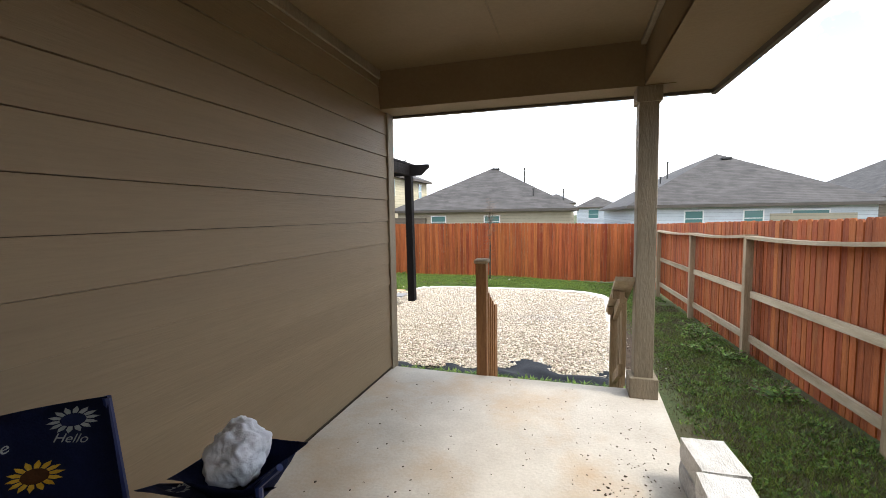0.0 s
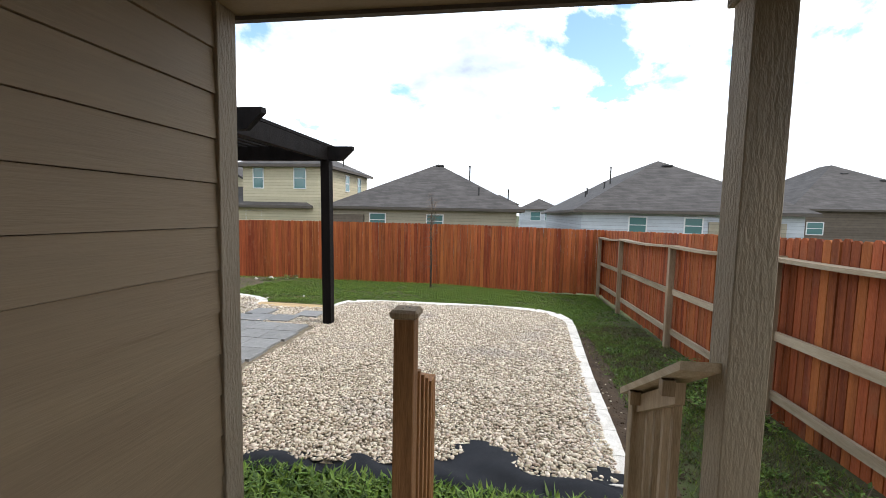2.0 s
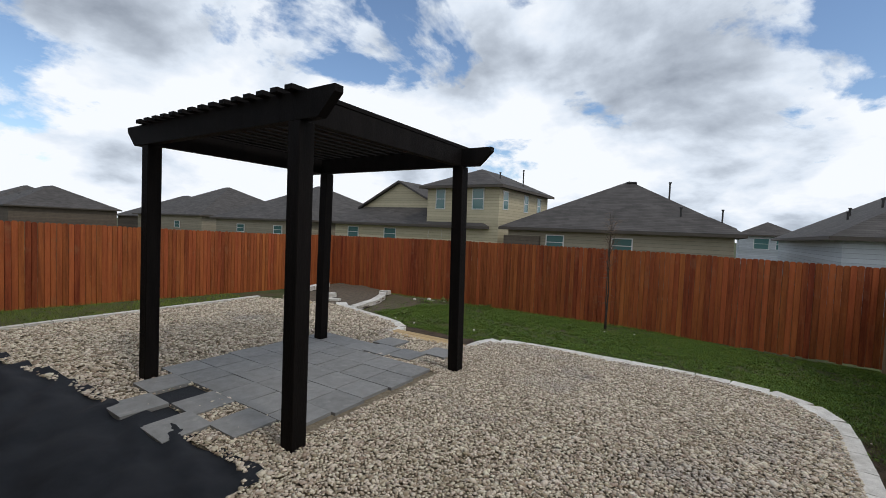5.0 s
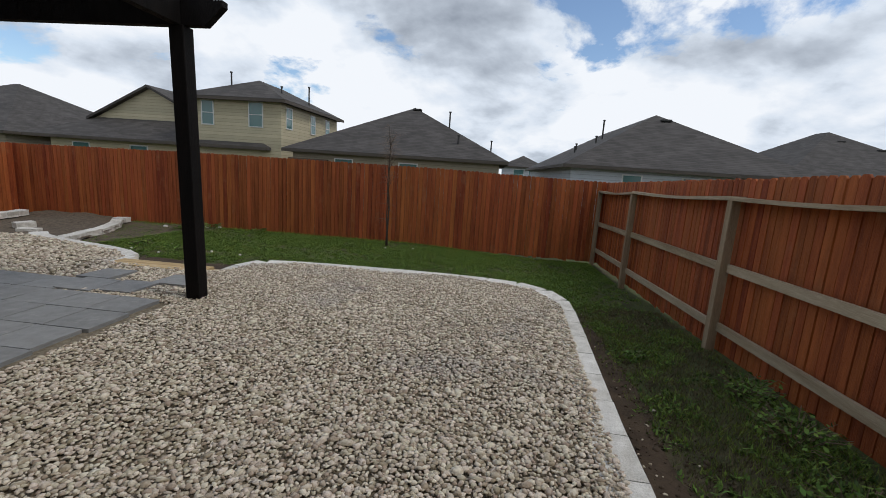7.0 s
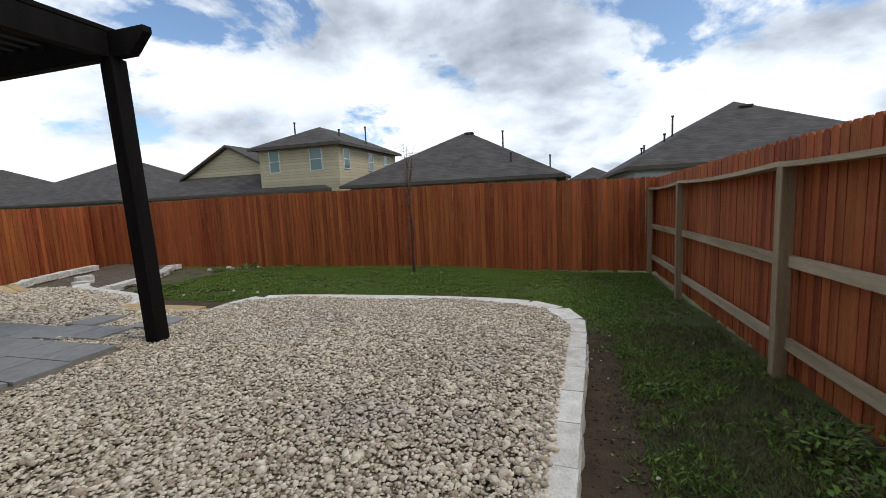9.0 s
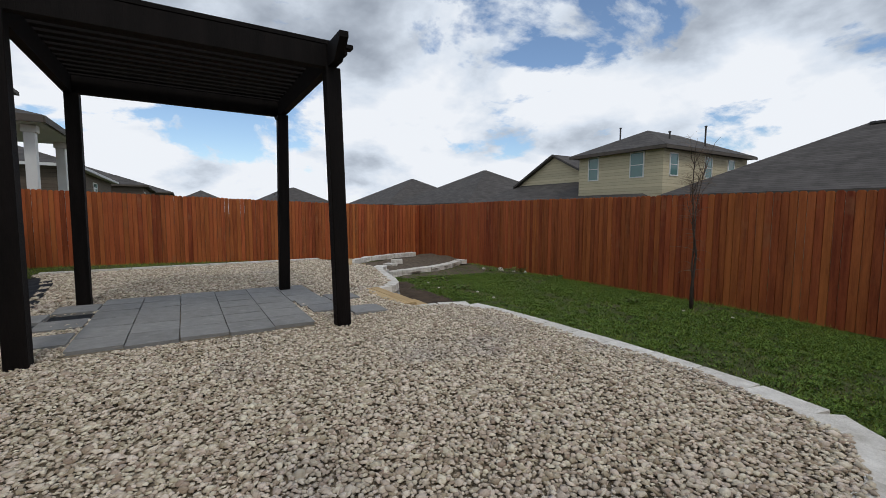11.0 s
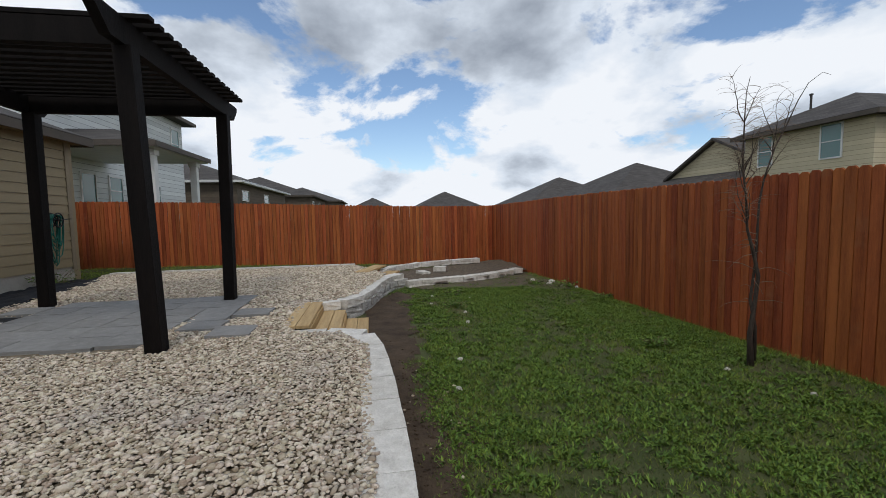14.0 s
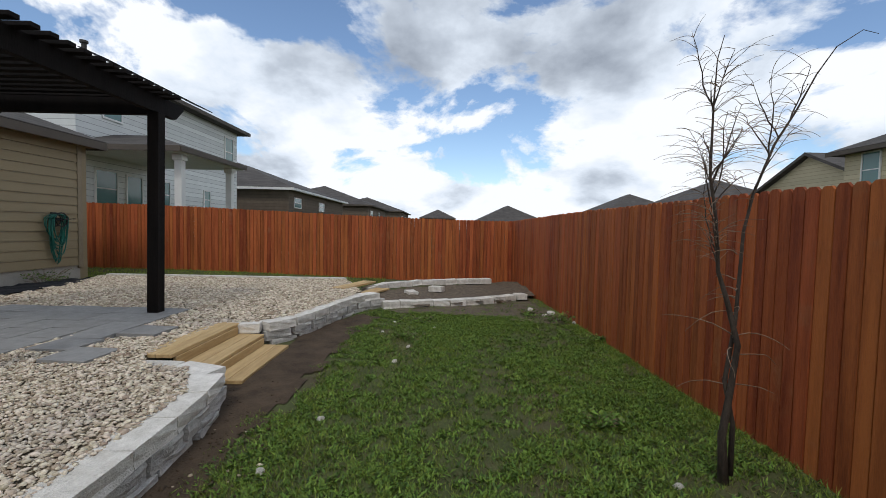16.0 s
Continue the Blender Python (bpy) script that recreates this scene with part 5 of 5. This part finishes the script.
# ---- hose reel on the rear wall ----
reel = empty("hose_reel", -8.72, 3.91, 0.76, "green garden hose coiled on a black wall reel", "hose reel")
bm = box(-0.05, 0.05, 0.0, 0.03, -0.15, 0.15, 0.005)
part("wall_plate", bm, black_m, reel)
for d in (0.05, 0.19):
    ring = [(0.14 * math.cos(a), d, 0.14 * math.sin(a)) for a in [k * math.pi / 8 for k in range(17)]]
    part("reel_flange", tube(ring, 0.012, 6), black_m, reel)
for k in range(6):
    a = k * math.pi / 3
    part("spoke", tube([(0, 0.19, 0), (0.14 * math.cos(a), 0.19, 0.14 * math.sin(a))], 0.007, 5), black_m, reel)
part("axle", tube([(0, 0.02, 0), (0, 0.2, 0)], 0.025, 8), black_m, reel)
part("crank", tube([(0, 0.2, 0), (0.0, 0.24, 0), (-0.22, 0.24, 0.02), (-0.22, 0.29, 0.02)], 0.009, 6), black_m, reel)
hr = random.Random(8)
for k in range(12):
    w, low, d = hr.uniform(0.10, 0.26), hr.uniform(0.35, 0.95), hr.uniform(0.06, 0.18)
    loop = []
    for s in range(21):
        a = 2 * math.pi * s / 20
        z = 0.11 * math.sin(a) if math.sin(a) > 0 else low * math.sin(a)
        loop.append((w * math.cos(a) * (1 + 0.25 * math.sin(a + k)) + 0.03 * math.sin(k * 2.1), d + 0.015 * math.sin(3 * a), z))
    part("hose_loop", tube(loop, 0.0105, 6), hose_m, reel, smooth=True)

# ---- shrub by the rear wall ----
def shrub(x, y, z, r, n, seed, label, height=1.0):
    g = random.Random(seed)
    plant = empty("weed_plant", x, y, z, label, "plant", "weeds")
    stems, leaves = bmesh.new(), bmesh.new()
    for _ in range(n):
        a, d = g.uniform(0, 6.28), r * math.sqrt(g.random())
        top = Vector((d * math.cos(a), d * math.sin(a), height * r * g.uniform(0.3, 1.0)))
        add_tube(stems, [(top.x * 0.2, top.y * 0.2, -0.02), (top.x * 0.6, top.y * 0.6, top.z * 0.7), tuple(top)], 0.0025, 3)
        for _ in range(6):
            c = top * g.uniform(0.5, 1.0) + Vector((g.uniform(-1, 1), g.uniform(-1, 1), g.uniform(-0.4, 0.4))) * r * 0.18
            s = g.uniform(0.010, 0.022)
            u = Vector((g.uniform(-1, 1), g.uniform(-1, 1), g.uniform(-0.4, 0.6))).normalized()
            v = u.cross(Vector((g.uniform(-1, 1), g.uniform(-1, 1), 1))).normalized()
            leaves.faces.new([leaves.verts.new(c + q) for q in (-u * s * 1.5, v * s * 0.7, u * s * 1.5, -v * s * 0.7)])
    part("stem", stems, twig_m, plant)
    tagged(part("foliage", leaves, leaf_m, plant), kind="stuff")
    return plant


shrub(-8.2, 4.25, ground_z(-8.2, 4.25), 0.4, 60, 3, "low green weed plant by the house wall")
for k, (x, y, r0) in enumerate(((2.05, 7.3, 0.32), (2.15, 8.0, 0.28), (1.9, 6.6, 0.25), (2.2, 6.3, 0.2), (1.45, 8.6, 0.14), (2.1, 5.0, 0.25))):
    shrub(x, y, ground_z(x, y), r0, 40, 20 + k, "low leafy green weed beside the side fence", 0.55)
for k, (x, y, r0) in enumerate(((-6.5, 13.9, 0.3), (-6.9, 13.5, 0.25), (-5.4, 14.1, 0.2), (-6.3, 11.7, 0.22), (-5.3, 11.5, 0.2), (-2.9, 13.2, 0.16))):
    shrub(x, y, ground_z(x, y), r0, 40, 40 + k, "low leafy weed clump in the lawn", 0.5)

# ---- loose stones on the lawn ----
ROCK = []
for k in range(4):
    bm = bmesh.new()
    bmesh.ops.create_icosphere(bm, subdivisions=2, radius=1.0)
    for v in bm.verts:
        v.co *= 1 + 0.35 * noise.noise(v.co * 1.3 + Vector((k * 5, 0, 0)))
    rme = bpy.data.meshes.new("loose_stone")
    bm.to_mesh(rme)
    bm.free()
    rme.materials.append(stone_m)
    ROCK.append(rme)
lr = random.Random(12)
ROCK_AT = [(-4.9, 11.6), (-5.6, 11.2), (-4.3, 11.5), (-5.9, 11.9), (-6.2, 11.3), (-6.6, 13.9), (-6.9, 13.75), (-7.1, 13.9), (-6.4, 14.1), (-7.4, 13.6), (-2.15, 13.35), (-1.6, 13.6), (-2.9, 11.1), (-2.2, 10.95)]
for x, y in ROCK_AT:
    s = lr.uniform(0.018, 0.034) if x > -6.3 else lr.uniform(0.03, 0.06)
    ob = link_mesh("loose_stone", lr.choice(ROCK), None, None, pose(x, y, ground_z(x, y) + s * 0.45, lr.uniform(-20, 20), lr.uniform(-20, 20), lr.uniform(0, 360)) @ Matrix.Diagonal((s * 1.2, s, s * 0.7, 1)))
    tagged(ob, "small pale limestone rock lying on the lawn", "rock", "loose rocks")

# ---- dirt specks and a crack on the patio ----
sp = np.random.RandomState(77)
spots = np.concatenate([np.column_stack([sp.normal(0.55, 0.16, 260), sp.normal(2.3, 0.45, 260)]), np.column_stack([sp.uniform(-1.2, 0.75, 140), sp.uniform(1.2, 3.8, 140)])])
spots = spots[(spots[:, 0] < 0.8) & (spots[:, 0] > -1.3) & (spots[:, 1] < 3.8)]
sob = scatter_stones("dirt_crumbs", "small brown dirt crumbs on the concrete", np.column_stack([spots, np.full(len(spots), PATIO + 0.001)]), 0.0055, 6, soil_m)
sob["category"] = "dirt"

# ---- folding camp chair by the wall ----
navy_m = surf("navy_chair_fabric", (0.006, 0.010, 0.035), (0.016, 0.024, 0.075), scale=6, fine=150, rough=0.85, bump=0.25, spec=0.15)
petal_m = surf("yellow_print", (0.42, 0.25, 0.02), (0.62, 0.42, 0.06), scale=30, fine=120, rough=0.85, bump=0.1, spec=0.15)
seed_m = surf("brown_print", (0.035, 0.014, 0.006), (0.07, 0.03, 0.012), scale=30, fine=120, rough=0.9, bump=0.1, spec=0.15)
pale_m = surf("pale_print", (0.22, 0.26, 0.28), (0.36, 0.40, 0.40), scale=30, fine=120, rough=0.9, bump=0.1, spec=0.15)
frame_m = surf("blue_enamel_tube", (0.008, 0.016, 0.07), (0.014, 0.026, 0.10), scale=8, rough=0.35, bump=0.02)
bag_m = surf("white_plastic_bag", (0.60, 0.60, 0.62), (0.76, 0.76, 0.78), scale=5, fine=30, rough=0.45, bump=0.5)

CHAIR = pose(-1.12, 0.90, PATIO, 0, 0, -99) @ Matrix.Diagonal((1, 1, 0.93, 1))
chair = new("camp_chair")
chair.matrix_basis = CHAIR
tagged(chair, "navy folding camp chair printed with sunflowers beside the wall", "chair")


def quilt(corners, n, sag, name, parent, material, bow=0.0):
    """A soft sheet between four corners; bow: how far its middle column is pushed out."""
    bm = bmesh.new()
    c = [Vector(q) for q in corners]
    nrm = (c[1] - c[0]).cross(c[3] - c[0]).normalized()
    g = []
    for i in range(n + 1):
        row = []
        for j in range(n + 1):
            u, v = i / n, j / n
            q = c[0].lerp(c[1], u).lerp(c[3].lerp(c[2], u), v)
            q = q + nrm * (sag * 16 * u * (1 - u) * v * (1 - v) + bow * 4 * u * (1 - u) + 0.006 * noise.noise(q * 9))
            row.append(bm.verts.new(q))
        g.append(row)
    for i in range(n):
        for j in range(n):
            bm.faces.new((g[i][j], g[i + 1][j], g[i + 1][j + 1], g[i][j + 1]))
    thick = bmesh.ops.solidify(bm, geom=bm.faces[:], thickness=0.006)
    return part(name, bm, material, parent, smooth=True)


def flower(parent, corners, u, v, r, sag, mats, n=14, bow=0.0):
    """A printed flower laid 4 mm over a sheet."""
    c = [Vector(q) for q in corners]
    ex, ey = (c[1] - c[0]).normalized(), (c[3] - c[0]).normalized()
    nrm = ex.cross(ey).normalized()

    def spot(du, dv, lift):
        q = c[0] + (c[1] - c[0]) * u + (c[3] - c[0]) * v + ex * du + ey * dv
        uu = (q - c[0]).dot(ex) / (c[1] - c[0]).length
        vv = (q - c[0]).dot(ey) / (c[3] - c[0]).length
        s = sag * 16 * uu * (1 - uu) * vv * (1 - vv) if 0 < uu < 1 and 0 < vv < 1 else 0
        return q + nrm * (s + bow * 4 * uu * (1 - uu) + lift)
    bm = bmesh.new()
    for k in range(n):
        a = 2 * math.pi * k / n
        w = 0.8 * math.pi / n
        pts = [spot(r * f * math.cos(a + d), r * f * math.sin(a + d), 0.012) for f, d in ((0.45, -w), (0.75, -w * 0.9), (1.0, 0), (0.75, w * 0.9), (0.45, w))]
        bm.faces.new([bm.verts.new(q) for q in pts])
    part("printed_petals", bm, mats[0], parent)
    bm = bmesh.new()
    bm.faces.new([bm.verts.new(spot(r * 0.5 * math.cos(a), r * 0.5 * math.sin(a), 0.0135)) for a in [2 * math.pi * k / 12 for k in range(12)]])
    part("printed_centre", bm, mats[1], parent)


def script_word(word, parent, corners, u, v, size, sag, turn):
    c = [Vector(q) for q in corners]
    ex, ey = (c[1] - c[0]).normalized(), (c[3] - c[0]).normalized()
    nrm = ex.cross(ey).normalized()
    curve = bpy.data.curves.new("printed_word", "FONT")
    curve.body, curve.size, curve.shear, curve.align_x = word, size, 0.3, "CENTER"
    tmp = bpy.data.objects.new("printed_word", curve)
    me = bpy.data.meshes.new_from_object(tmp)
    bpy.data.objects.remove(tmp)
    q = c[0] + (c[1] - c[0]) * u + (c[3] - c[0]) * v + nrm * (sag * 16 * u * (1 - u) * v * (1 - v) + BOW * 4 * u * (1 - u) + 0.022)
    tilt = math.degrees(math.atan2(-BOW * 4 * (1 - 2 * u), (c[1] - c[0]).length))
    m = Matrix((ex, ey, nrm)).transposed().to_4x4() @ pose(0, 0, 0, 0, tilt, 0)
    m.translation = q
    link_mesh("printed_word", me, pale_m, parent, m @ pose(0, 0, 0, 0, 0, turn))


BOW = -0.21
BACK = [(0.33, 0.16, 0.44), (-0.20, 0.16, 0.44), (-0.20, 0.09, 0.99), (0.33, 0.09, 0.99)]
back = quilt(BACK, 14, -0.03, "backrest", chair, navy_m, BOW)
for u, v, rr, kind in ((0.55, 0.40, 0.062, 0), (0.78, 0.66, 0.045, 0), (0.30, 0.9, 0.05, 0), (0.42, 0.72, 0.035, 0), (0.60, 0.62, 0.042, 1), (0.90, 0.91, 0.038, 1), (0.62, 0.90, 0.036, 1), (0.12, 0.5, 0.05, 0), (0.80, 0.2, 0.045, 1), (0.1, 0.78, 0.04, 1)):
    flower(back, BACK, u, v, rr, -0.03, (petal_m, seed_m) if kind == 0 else (pale_m, navy_m), bow=BOW)
for word, u, v, size, turn in (("Hello", 0.38, 0.58, 0.055, 12), ("sunshine", 0.60, 0.78, 0.042, 10), ("Hello", 0.88, 0.80, 0.036, -18), ("sunshine", 0.40, 0.49, 0.042, 8)):
    script_word(word, back, BACK, u, v, size, -0.03, turn + 4)
SEAT = [(-0.27, 0.0, 0.40), (0.27, 0.0, 0.40), (0.29, 0.45, 0.44), (-0.29, 0.45, 0.44)]
quilt(SEAT, 8, -0.03, "seat", chair, navy_m)
for sx in (-1, 1):
    ARM = [(sx * 0.30, -0.02, 0.60), (sx * 0.38, -0.02, 0.58), (sx * 0.42, 0.46, 0.68), (sx * 0.32, 0.46, 0.70)]
    if sx < 0:
        ARM = [ARM[1], ARM[0], ARM[3], ARM[2]]
    arm = quilt(ARM, 5, -0.02, "armrest", chair, navy_m)
    flower(arm, ARM, 0.5, 0.3, 0.04, -0.02, (pale_m, navy_m))
    part("front_post", tube([(sx * 0.37, 0.46, 0.0), (sx * 0.36, 0.46, 0.72), (sx * 0.37, 0.53, 0.79)], 0.011, 8), frame_m, chair)
    part("back_post", tube([(sx * 0.31, 0.02, 0.0), (0.065 + sx * 0.267, 0.085, 0.985)], 0.011, 8), frame_m, chair)
    part("cross_tube", tube([(sx * 0.31, 0.02, 0.05), (-sx * 0.36, 0.46, 0.42)], 0.009, 6), frame_m, chair)
    part("strap", box(sx * 0.39 - 0.004, sx * 0.39 + 0.004, 0.46, 0.475, 0.2, 0.62), black_m, chair)
pouch = quilt([(-0.55, 0.14, 0.70), (-0.31, 0.14, 0.68), (-0.31, 0.46, 0.74), (-0.55, 0.46, 0.75)], 9, -0.15, "cup_pouch", chair, navy_m)
flower(pouch, [(-0.32, 0.42, 0.52), (-0.32, 0.18, 0.50), (-0.32, 0.18, 0.66), (-0.32, 0.42, 0.68)], 0.4, 0.5, 0.05, 0, (petal_m, seed_m))

bm = bmesh.new()
bmesh.ops.create_icosphere(bm, subdivisions=5, radius=0.088)
for v in bm.verts:
    v.co *= 1 + 0.34 * noise.noise(v.co * 12) + 0.22 * abs(noise.noise(v.co * 22)) - 0.16 * abs(noise.noise(v.co * 44 + Vector((3, 1, 2))))
    v.co.z *= 1.05
bag = part("plastic_bag", bm, bag_m, smooth=True)
bag.matrix_basis = CHAIR @ pose(-0.43, 0.29, 0.745)
tagged(bag, "crumpled white plastic bag sitting in the chair's pouch", "bag")
